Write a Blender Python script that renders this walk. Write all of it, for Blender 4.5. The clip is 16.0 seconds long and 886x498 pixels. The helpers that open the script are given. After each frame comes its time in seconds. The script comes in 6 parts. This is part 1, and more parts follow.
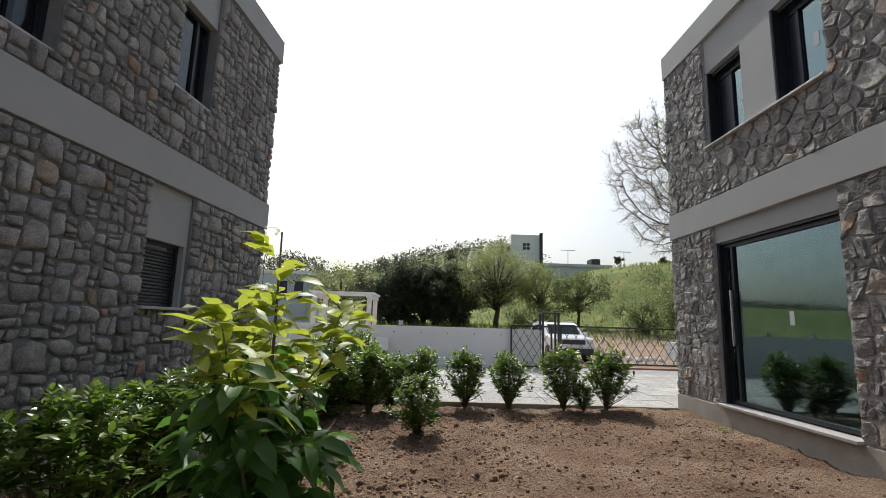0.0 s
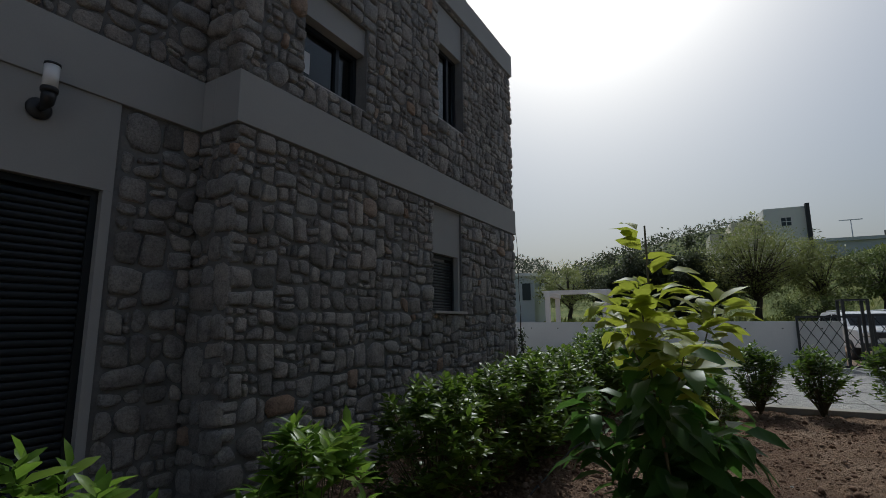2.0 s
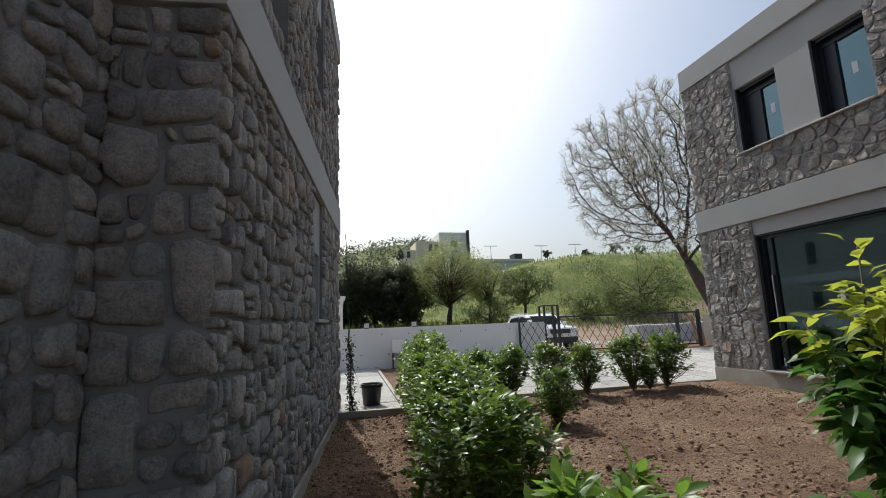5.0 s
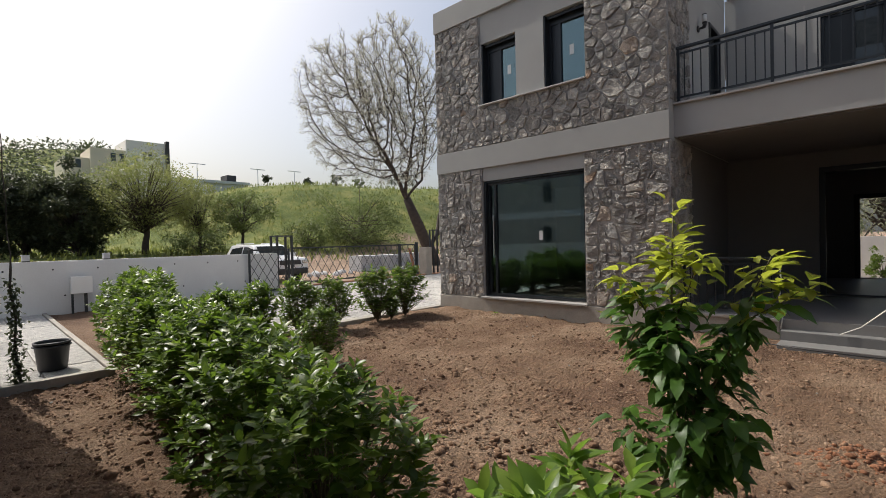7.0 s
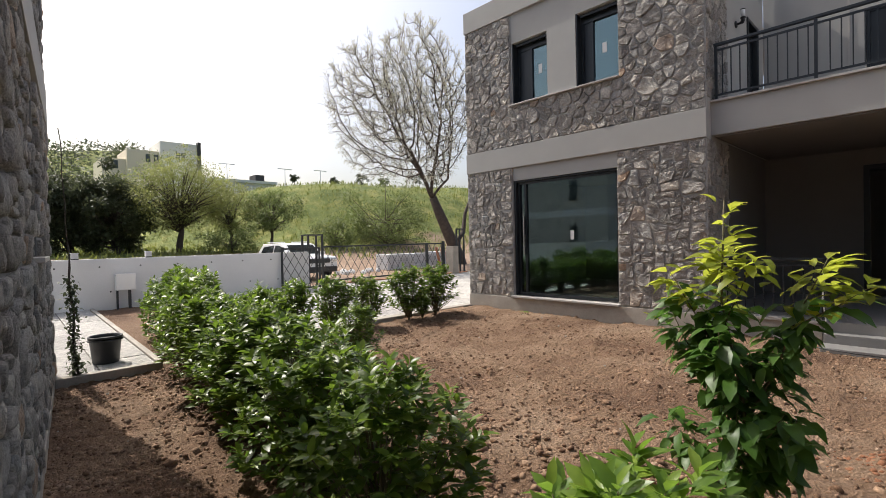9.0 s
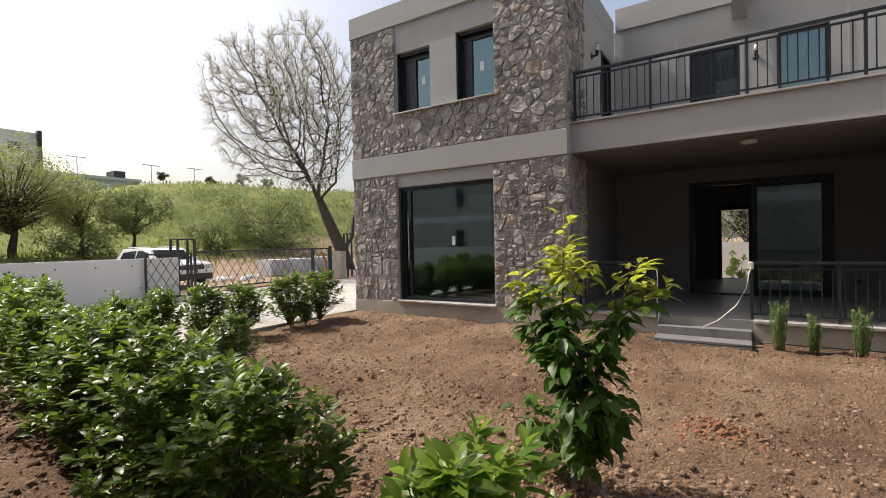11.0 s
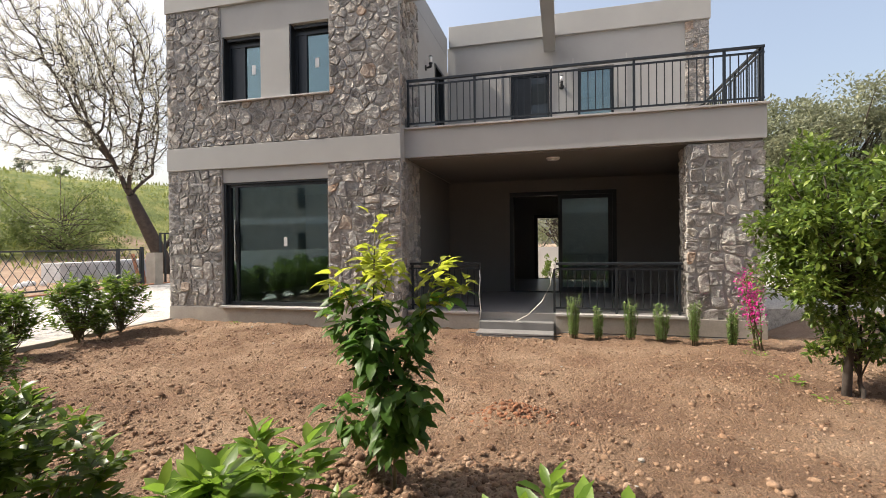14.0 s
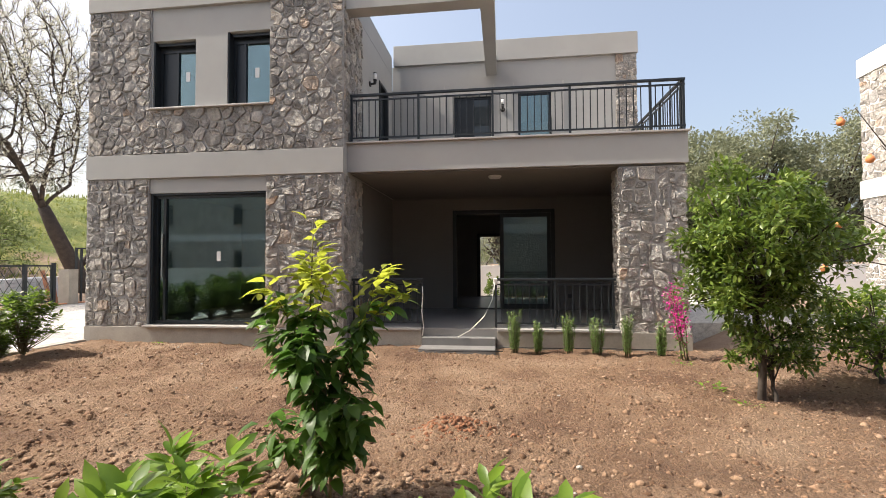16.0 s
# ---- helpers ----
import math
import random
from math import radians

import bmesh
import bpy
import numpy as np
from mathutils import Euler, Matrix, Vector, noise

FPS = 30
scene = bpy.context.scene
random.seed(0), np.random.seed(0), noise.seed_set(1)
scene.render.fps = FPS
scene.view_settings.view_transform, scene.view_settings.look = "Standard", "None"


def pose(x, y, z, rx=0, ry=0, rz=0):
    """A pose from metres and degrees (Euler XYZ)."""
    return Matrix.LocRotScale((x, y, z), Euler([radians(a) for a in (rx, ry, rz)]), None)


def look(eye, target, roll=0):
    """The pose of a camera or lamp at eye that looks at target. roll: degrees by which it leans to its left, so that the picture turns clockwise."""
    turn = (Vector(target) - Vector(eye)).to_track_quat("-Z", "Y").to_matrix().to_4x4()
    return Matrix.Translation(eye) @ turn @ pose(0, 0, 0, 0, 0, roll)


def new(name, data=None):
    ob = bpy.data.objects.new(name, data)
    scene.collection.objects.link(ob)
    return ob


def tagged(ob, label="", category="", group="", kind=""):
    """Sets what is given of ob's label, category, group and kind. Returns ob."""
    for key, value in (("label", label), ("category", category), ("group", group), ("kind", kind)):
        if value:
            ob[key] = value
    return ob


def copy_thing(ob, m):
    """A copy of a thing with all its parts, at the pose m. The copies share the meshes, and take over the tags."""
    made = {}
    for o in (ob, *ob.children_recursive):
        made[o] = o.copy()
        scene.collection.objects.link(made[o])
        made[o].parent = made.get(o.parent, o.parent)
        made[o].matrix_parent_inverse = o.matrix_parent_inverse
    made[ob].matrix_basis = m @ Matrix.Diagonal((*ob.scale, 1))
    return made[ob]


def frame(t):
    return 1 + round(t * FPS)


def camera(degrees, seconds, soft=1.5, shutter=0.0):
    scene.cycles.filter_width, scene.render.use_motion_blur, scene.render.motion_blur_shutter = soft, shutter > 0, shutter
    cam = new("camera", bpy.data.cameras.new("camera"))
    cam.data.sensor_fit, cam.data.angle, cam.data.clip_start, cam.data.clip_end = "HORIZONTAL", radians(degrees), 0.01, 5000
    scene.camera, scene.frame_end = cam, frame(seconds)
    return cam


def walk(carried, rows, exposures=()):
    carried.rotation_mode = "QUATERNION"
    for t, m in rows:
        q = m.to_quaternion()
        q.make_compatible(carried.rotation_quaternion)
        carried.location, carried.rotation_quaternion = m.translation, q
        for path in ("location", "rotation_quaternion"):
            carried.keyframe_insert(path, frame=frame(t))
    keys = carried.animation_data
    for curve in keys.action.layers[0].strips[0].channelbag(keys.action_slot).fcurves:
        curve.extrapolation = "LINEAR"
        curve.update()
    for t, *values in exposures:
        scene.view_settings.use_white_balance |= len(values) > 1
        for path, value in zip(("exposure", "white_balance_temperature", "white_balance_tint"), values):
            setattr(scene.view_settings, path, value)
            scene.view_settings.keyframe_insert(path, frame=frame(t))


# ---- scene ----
cam = camera(86.9, 16.0, soft=0.7)
PATH = [
    (0, (9.03, -4.725, 1.416), (7.056, -4.684, 1.734), 1.8),
    (0.5, (9.176, -4.774, 1.411), (7.28, -5.331, 1.717), 1.6),
    (1, (9.314, -4.75, 1.397), (7.485, -5.5, 1.706), 0.5),
    (1.5, (9.209, -4.928, 1.445), (7.387, -5.697, 1.743), -0.5),
    (2, (9.244, -5.333, 1.373), (7.452, -6.166, 1.68), -0.3),
    (2.5, (9.286, -5.857, 1.5), (7.547, -6.805, 1.774), -0.1),
    (3, (9.25, -6.402, 1.533), (7.477, -7.285, 1.809), -0.3),
    (3.5, (9.305, -6.959, 1.546), (7.443, -7.635, 1.823), -0.4),
    (4, (9.283, -7.462, 1.49), (7.371, -7.962, 1.794), -0.6),
    (4.5, (9.133, -7.845, 1.45), (7.161, -7.951, 1.767), -1.1),
    (5, (8.896, -8.019, 1.431), (6.971, -7.576, 1.742), -2.2),
    (5.2, (8.772, -8.085, 1.419), (6.931, -7.366, 1.726), -2.5),
    (7.5, (7.862, -8.382, 1.582), (6.505, -6.913, 1.541), -1.3),
    (7.8, (7.856, -8.418, 1.582), (6.421, -7.026, 1.539), -1.5),
    (8, (7.83, -8.442, 1.583), (6.363, -7.083, 1.541), -1.4),
    (10.5, (8.009, -8.546, 1.589), (6.791, -6.96, 1.565), -1.2),
    (11, (8.069, -8.556, 1.599), (6.989, -6.873, 1.573), -1.2),
    (11.5, (8.131, -8.543, 1.598), (7.17, -6.79, 1.57), -1.1),
    (12, (8.205, -8.531, 1.601), (7.329, -6.733, 1.571), -0.9),
    (12.5, (8.244, -8.521, 1.575), (7.519, -6.657, 1.546), -0.9),
    (13, (8.263, -8.485, 1.573), (7.649, -6.581, 1.545), -0.9),
    (13.5, (8.276, -8.471, 1.558), (7.738, -6.545, 1.535), -0.7),
    (14, (8.297, -8.464, 1.558), (7.809, -6.525, 1.537), -0.6),
    (14.5, (8.265, -8.457, 1.549), (7.853, -6.5, 1.534), -0.5),
    (15, (8.26, -8.451, 1.505), (8.014, -6.466, 1.502), -0.5),
    (15.5, (8.246, -8.459, 1.512), (8.048, -6.469, 1.507), -0.5),
    (16, (8.307, -8.427, 1.475), (8.055, -6.444, 1.538), -0.3),
]
EXPOSURES = [(0, -0.27, 6100, 6), (0.5, -0.97, 5900, 4), (1, -1.4, 5750, 3), (1.5, -1.52, 5700, 3), (2, -1.52, 5700, 3), (2.5, -1.4, 5700, 3), (3, -1.18, 5700, 3), (3.5, -0.72, 5700, 3),
             (4, -0.45, 5700, 4), (4.5, -0.26, 5800, 4), (5.2, -0.38, 6050, 6), (7.5, -0.16, 6450, 9), (8.2, 0.14, 6450, 10), (10.5, 0.12, 6700, 10), (12, 0.26, 6800, 10), (13, 0.45, 6850, 10), (14, 0.6, 6850, 10), (15, 0.68, 6800, 10), (16, 0.66, 6800, 10)]
walk(cam, [(t, look(eye, target, lean)) for t, eye, target, lean in PATH], EXPOSURES)

# ---- world and sun ----
SUN_YAW, SUN_UP = 97.0, 49.0
to_sun = Vector((-math.sin(radians(SUN_YAW)) * math.cos(radians(SUN_UP)),
                 math.cos(radians(SUN_YAW)) * math.cos(radians(SUN_UP)), math.sin(radians(SUN_UP))))
world = bpy.data.worlds.new("world")
scene.world = world
world.use_nodes = True
wn, wl = world.node_tree.nodes, world.node_tree.links
sky = wn.new("ShaderNodeTexSky")
sky.sky_type = "NISHITA"
sky.sun_disc = False
sky.sun_elevation, sky.sun_rotation = radians(SUN_UP), radians(-SUN_YAW)
sky.air_density, sky.dust_density, sky.ozone_density = 1.0, 6.0, 1.0
haze = wn.new("ShaderNodeMix")
haze.data_type, haze.blend_type = "RGBA", "ADD"
haze.inputs[0].default_value = 1.0
haze.inputs[7].default_value = (0.75, 0.81, 0.9, 1)
wl.new(sky.outputs["Color"], haze.inputs[6])
wl.new(haze.outputs[2], wn["Background"].inputs["Color"])
wn["Background"].inputs["Strength"].default_value = 0.15
sun = new("sun", bpy.data.lights.new("sun", "SUN"))
sun.data.energy, sun.data.angle, sun.data.color = 5.0, radians(0.6), (1.0, 0.95, 0.87)
sun.matrix_world = look(to_sun * 60, (0, 0, 0))


# ---- materials ----
def nodes(name, rough=0.7, metal=0.0):
    m = bpy.data.materials.new(name)
    m.use_nodes = True
    b = m.node_tree.nodes["Principled BSDF"]
    b.inputs["Roughness"].default_value, b.inputs["Metallic"].default_value = rough, metal
    return m, m.node_tree.nodes, m.node_tree.links, b


def grain(n, l, scale, detail=4.0, rough=0.6, coords="Object", stretch=None):
    tc = n.new("ShaderNodeTexCoord")
    t = n.new("ShaderNodeTexNoise")
    t.inputs["Scale"].default_value, t.inputs["Detail"].default_value, t.inputs["Roughness"].default_value = scale, detail, rough
    if stretch:
        mp = n.new("ShaderNodeMapping")
        mp.inputs["Scale"].default_value = stretch
        l.new(tc.outputs[coords], mp.inputs["Vector"])
        l.new(mp.outputs["Vector"], t.inputs["Vector"])
    else:
        l.new(tc.outputs[coords], t.inputs["Vector"])
    return t.outputs["Fac"]


def ramp(n, l, fac, stops):
    r = n.new("ShaderNodeValToRGB")
    while len(r.color_ramp.elements) < len(stops):
        r.color_ramp.elements.new(0.5)
    for e, (p, col) in zip(r.color_ramp.elements, stops):
        e.position, e.color = p, (*col, 1)
    l.new(fac, r.inputs["Fac"])
    return r.outputs["Color"]


def blend(n, l, fac, a, b, mode="MIX"):
    m = n.new("ShaderNodeMix")
    m.data_type, m.blend_type = "RGBA", mode
    for sock, v in ((m.inputs[0], fac), (m.inputs[6], a), (m.inputs[7], b)):
        if isinstance(v, (float, int)):
            sock.default_value = v
        elif isinstance(v, tuple):
            sock.default_value = (*v, 1)
        else:
            l.new(v, sock)
    return m.outputs[2]


def bumped(n, l, b, height, strength, dist):
    bp = n.new("ShaderNodeBump")
    bp.inputs["Strength"].default_value, bp.inputs["Distance"].default_value = strength, dist
    l.new(height, bp.inputs["Height"])
    l.new(bp.outputs["Normal"], b.inputs["Normal"])


def plain(name, col, rough=0.6, metal=0.0, scale=8.0, vary=0.18, bump=0.15, fine=60.0):
    """Paint, plaster, plastic or metal with a slow and a fine variation."""
    m, n, l, b = nodes(name, rough, metal)
    lo, hi = tuple(c * (1 - vary) for c in col), tuple(min(1, c * (1 + vary)) for c in col)
    a = ramp(n, l, grain(n, l, scale), ((0.3, lo), (0.7, hi)))
    f = grain(n, l, fine, 6)
    l.new(blend(n, l, 0.35, a, ramp(n, l, f, ((0.3, lo), (0.7, hi)))), b.inputs["Base Color"])
    if bump:
        bumped(n, l, b, f, bump, 0.01)
    return m


def piece_random(n, l):
    o, g, add, fr = n.new("ShaderNodeObjectInfo"), n.new("ShaderNodeNewGeometry"), n.new("ShaderNodeMath"), n.new("ShaderNodeMath")
    fr.operation = "FRACT"
    l.new(o.outputs["Random"], add.inputs[0])
    l.new(g.outputs["Random Per Island"], add.inputs[1])
    l.new(add.outputs[0], fr.inputs[0])
    return fr.outputs[0]


def stone_material(name, stops):
    m, n, l, b = nodes(name, 0.9)
    base = ramp(n, l, piece_random(n, l), stops)
    spots = ramp(n, l, grain(n, l, 9, 6, 0.7), ((0.3, (0.45, 0.43, 0.42)), (0.5, (0.95, 0.93, 0.9)), (0.75, (1.35, 1.3, 1.22))))
    fine = grain(n, l, 55, 8, 0.75)
    speck = ramp(n, l, fine, ((0.32, (0.45, 0.45, 0.46)), (0.52, (1, 1, 1)), (0.7, (1.35, 1.33, 1.3))))
    col = blend(n, l, 0.8, blend(n, l, 0.75, base, spots, "MULTIPLY"), speck, "MULTIPLY")
    l.new(col, b.inputs["Base Color"])
    mix = n.new("ShaderNodeMath")
    l.new(fine, mix.inputs[0])
    l.new(grain(n, l, 16, 5, 0.7), mix.inputs[1])
    bumped(n, l, b, mix.outputs[0], 1.0, 0.028)
    return m


STONE = stone_material("rubble stone", ((0.0, (0.235, 0.225, 0.215)), (0.3, (0.36, 0.34, 0.32)), (0.55, (0.45, 0.42, 0.388)), (0.8, (0.37, 0.365, 0.358)), (0.95, (0.54, 0.51, 0.465)), (1.0, (0.41, 0.29, 0.21))))
# Darker copy of MORTAR: shade on the near house put into the colour.
SHADEMORTAR = plain("grey mortar darkened for shade", (0.19, 0.186, 0.18), 0.95, scale=3, vary=0.3, bump=0.5, fine=45)
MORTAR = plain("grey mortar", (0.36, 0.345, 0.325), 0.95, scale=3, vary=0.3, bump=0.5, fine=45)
PLASTER = plain("grey plaster", (0.36, 0.355, 0.34), 0.85, scale=1.2, vary=0.07, bump=0.08, fine=90)
CONCRETE = plain("raw concrete", (0.34, 0.31, 0.27), 0.9, scale=2.0, vary=0.25, bump=0.25, fine=40)
WHITEWALL = plain("white concrete wall", (0.66, 0.66, 0.66), 0.85, scale=0.9, vary=0.08, bump=0.08, fine=30)
FRAME = plain("anthracite aluminium", (0.022, 0.026, 0.03), 0.4, 0.3, scale=5, vary=0.1, bump=0.0)
RAIL = plain("painted dark iron", (0.02, 0.025, 0.03), 0.45, 0.2, scale=6, vary=0.2, bump=0.05)
SILLM = plain("grey marble sill", (0.4, 0.38, 0.36), 0.45, scale=4, vary=0.15, bump=0.03)
BARK = plain("dark bark", (0.07, 0.056, 0.047), 0.95, scale=6, vary=0.35, bump=0.6, fine=25)
TWIG = plain("green brown stem", (0.12, 0.10, 0.05), 0.8, scale=20, vary=0.3, bump=0.2)
BLACKP = plain("black plastic", (0.025, 0.025, 0.027), 0.45, scale=10, vary=0.2, bump=0.05)
RUBBER = plain("tyre rubber", (0.02, 0.02, 0.02), 0.8)
CARPAINT = plain("white car paint", (0.75, 0.76, 0.77), 0.22, scale=3, vary=0.03, bump=0)
CARTRIM = plain("black car trim", (0.03, 0.03, 0.032), 0.5)
CHROME = plain("chrome", (0.6, 0.6, 0.6), 0.2, 0.9, bump=0)
BEIGEWALL = plain("cream render", (0.72, 0.66, 0.54), 0.85, scale=0.5, vary=0.06, bump=0.05)
FARWHITE = plain("white render", (0.8, 0.79, 0.77), 0.85, scale=0.4, vary=0.05, bump=0.05)
FARGREY = plain("grey far concrete", (0.58, 0.6, 0.63), 0.85, scale=0.4, vary=0.1, bump=0.05)
PALLET = plain("grey block stack", (0.55, 0.55, 0.56), 0.85, scale=2, vary=0.2, bump=0.2)
CLAY = plain("terracotta", (0.42, 0.2, 0.12), 0.85, scale=3, vary=0.25, bump=0.2)
ROPE = plain("pale rope", (0.6, 0.58, 0.54), 0.9, scale=30, vary=0.15)
PAPER = plain("white sticker", (0.75, 0.75, 0.74), 0.6, vary=0.03, bump=0)
INSIDE = plain("interior plaster", (0.33, 0.325, 0.31), 0.9, scale=1, vary=0.05)
TILE = plain("grey floor tile", (0.22, 0.215, 0.21), 0.35, scale=1.5, vary=0.1, bump=0.02)
DRYFRUIT = plain("dried orange fruit", (0.6, 0.22, 0.08), 0.7, scale=20, vary=0.3, bump=0.3)
LAMPGLASS = plain("opal lamp glass", (0.8, 0.8, 0.8), 0.25, vary=0.02, bump=0)

GLASS, n_, l_, b_ = nodes("tinted window glass", 0.02)
b_.inputs["Base Color"].default_value = (0.5, 0.63, 0.62, 1)
b_.inputs["Transmission Weight"].default_value = 1.0
b_.inputs["IOR"].default_value = 2.2
b_.inputs["Specular Tint"].default_value = (0.72, 0.96, 1.0, 1)
CLEARGLASS, n_, l_, b_ = nodes("clear window glass", 0.02)
b_.inputs["Base Color"].default_value = (0.42, 0.47, 0.47, 1)
b_.inputs["Transmission Weight"].default_value = 1.0
b_.inputs["IOR"].default_value = 1.45
CARGLASS, n_, l_, b_ = nodes("car glass", 0.04)
b_.inputs["Base Color"].default_value = (0.04, 0.05, 0.055, 1)


def leaf_material(name, dark, light, young=None, through_light=0.35, rough=0.35):
    m, n, l, b = nodes(name, rough)
    b.inputs["Specular IOR Level"].default_value = 0.33
    g = piece_random(n, l)
    stops = [(0.0, dark), (0.64, light)] + ([(0.94, young)] if young else [])
    col = blend(n, l, 0.4, ramp(n, l, g, stops), ramp(n, l, grain(n, l, 25), ((0.3, dark), (0.7, light))))
    l.new(col, b.inputs["Base Color"])
    tr, mx = n.new("ShaderNodeBsdfTranslucent"), n.new("ShaderNodeMixShader")
    warm = blend(n, l, 0.5, col, tuple(min(1, c * 2.4) for c in light), "MIX")
    l.new(warm, tr.inputs["Color"])
    mx.inputs[0].default_value = through_light
    l.new(b.outputs[0], mx.inputs[1])
    l.new(tr.outputs[0], mx.inputs[2])
    l.new(mx.outputs[0], n["Material Output"].inputs["Surface"])
    return m


LAUREL = leaf_material("glossy laurel leaf", (0.026, 0.055, 0.009), (0.1, 0.16, 0.018), (0.27, 0.34, 0.045), 0.4, 0.36)
FRESH = leaf_material("fresh laurel leaf", (0.055, 0.115, 0.015), (0.15, 0.24, 0.03), (0.26, 0.34, 0.05), 0.42, 0.36)
LEMON = leaf_material("lemon leaf", (0.03, 0.075, 0.014), (0.07, 0.145, 0.024), None, 0.38, 0.42)
YOUNG = leaf_material("young lemon leaf", (0.14, 0.185, 0.022), (0.29, 0.32, 0.038), None, 0.52, 0.46)
CITRUS = leaf_material("citrus leaf", (0.035, 0.07, 0.013), (0.11, 0.165, 0.028), (0.26, 0.32, 0.06), 0.28, 0.38)
OLIVE = leaf_material("olive leaf", (0.1, 0.115, 0.065), (0.24, 0.255, 0.165), None, 0.25, 0.5)
DARKLEAF = leaf_material("dark evergreen leaf", (0.032, 0.046, 0.026), (0.085, 0.1, 0.05), None, 0.2, 0.55)
SPRINGLEAF = leaf_material("spring leaf", (0.12, 0.14, 0.04), (0.22, 0.24, 0.08), None, 0.35, 0.5)
SHRUBLEAF = leaf_material("shrub leaf", (0.055, 0.085, 0.025), (0.14, 0.175, 0.052), None, 0.3, 0.5)
BUD = leaf_material("pale bud", (0.34, 0.33, 0.22), (0.52, 0.5, 0.38), None, 0.4, 0.6)
GRASSBLADE = leaf_material("grass blade", (0.085, 0.115, 0.025), (0.2, 0.22, 0.055), None, 0.25, 0.6)
# PLASTER darkened and browned: the covered terrace's shade is in this colour.
SHADEPLASTER = plain("grey plaster darkened for shade", (0.16, 0.152, 0.141), 0.85, scale=1.2, vary=0.07, bump=0.08, fine=90)
PALETWIG = plain("pale spring twig", (0.085, 0.07, 0.055), 0.9, scale=20, vary=0.2, bump=0)
STEPSTONE = plain("dark grey step stone", (0.17, 0.165, 0.16), 0.7, scale=4, vary=0.15, bump=0.1)
ROSEMARY = leaf_material("rosemary needle", (0.09, 0.15, 0.045), (0.18, 0.27, 0.085), None, 0.25, 0.5)
PETAL = leaf_material("magenta bract", (0.5, 0.02, 0.2), (0.7, 0.05, 0.32), None, 0.4, 0.5)

SOIL, n_, l_, b_ = nodes("red brown tilled soil", 0.97)
a_ = ramp(n_, l_, grain(n_, l_, 0.7, 6, 0.6), ((0.32, (0.155, 0.085, 0.05)), (0.5, (0.25, 0.152, 0.092)), (0.68, (0.36, 0.245, 0.162))))
f_ = grain(n_, l_, 30, 9, 0.75)
l_.new(blend(n_, l_, 0.7, a_, ramp(n_, l_, f_, ((0.3, (0.5, 0.48, 0.46)), (0.5, (1, 1, 1)), (0.68, (1.4, 1.38, 1.35)))), "MULTIPLY"), b_.inputs["Base Color"])
v_ = n_.new("ShaderNodeTexVoronoi")
v_.inputs["Scale"].default_value = 47
tcs_ = n_.new("ShaderNodeTexCoord")
l_.new(tcs_.outputs["Object"], v_.inputs["Vector"])
hm_ = n_.new("ShaderNodeMath")
hm_.operation = "MULTIPLY_ADD"
l_.new(v_.outputs["Distance"], hm_.inputs[0])
hm_.inputs[1].default_value = -0.45
l_.new(f_, hm_.inputs[2])
bumped(n_, l_, b_, hm_.outputs[0], 1.0, 0.08)

CLOD, n_, l_, b_ = nodes("crumbled soil", 0.97)
a_ = ramp(n_, l_, piece_random(n_, l_), ((0.0, (0.11, 0.058, 0.032)), (0.35, (0.2, 0.115, 0.068)), (0.8, (0.29, 0.185, 0.117)), (1.0, (0.35, 0.245, 0.17))))
f_ = grain(n_, l_, 70, 6, 0.7)
l_.new(blend(n_, l_, 0.6, a_, ramp(n_, l_, f_, ((0.3, (0.55, 0.53, 0.5)), (0.55, (1, 1, 1)), (0.7, (1.3, 1.28, 1.25)))), "MULTIPLY"), b_.inputs["Base Color"])
bumped(n_, l_, b_, f_, 0.8, 0.012)

DUG = plain("dug red soil", (0.2, 0.088, 0.045), 0.97, scale=12, vary=0.3, bump=0.5, fine=70)
GROUND, n_, l_, b_ = nodes("grass and bare earth", 0.97)
tc_ = n_.new("ShaderNodeTexCoord")
sep_ = n_.new("ShaderNodeSeparateXYZ")
l_.new(tc_.outputs["Object"], sep_.inputs[0])
edge_ = n_.new("ShaderNodeMath")
edge_.operation = "MULTIPLY_ADD"
l_.new(grain(n_, l_, 0.35, 5), edge_.inputs[0])
edge_.inputs[1].default_value = 10.0
l_.new(sep_.outputs["X"], edge_.inputs[2])
green_ = n_.new("ShaderNodeMapRange")
green_.inputs["From Min"].default_value, green_.inputs["From Max"].default_value = -14.0, -16.5
l_.new(edge_.outputs[0], green_.inputs["Value"])
grass_ = ramp(n_, l_, grain(n_, l_, 0.5, 8, 0.75), ((0.3, (0.07, 0.1, 0.02)), (0.5, (0.15, 0.185, 0.04)), (0.66, (0.28, 0.265, 0.075))))
dirt_ = ramp(n_, l_, grain(n_, l_, 1.2, 7, 0.7), ((0.3, (0.24, 0.16, 0.11)), (0.7, (0.40, 0.29, 0.21))))
l_.new(blend(n_, l_, green_.outputs[0], dirt_, grass_), b_.inputs["Base Color"])
bumped(n_, l_, b_, grain(n_, l_, 6, 8, 0.75), 0.8, 0.2)

PAVING = stone_material("pale paving stone", ((0.0, (0.42, 0.41, 0.40)), (0.5, (0.5, 0.49, 0.47)), (1.0, (0.56, 0.55, 0.53))))


# ---- mesh helpers ----
def part(name, bm, material, parent=None, label=""):
    me = bpy.data.meshes.new(name)
    bm.normal_update()
    bm.to_mesh(me)
    bm.free()
    me.materials.append(material)
    ob = new(name, me)
    if parent:
        ob.parent = parent
    return tagged(ob, label)


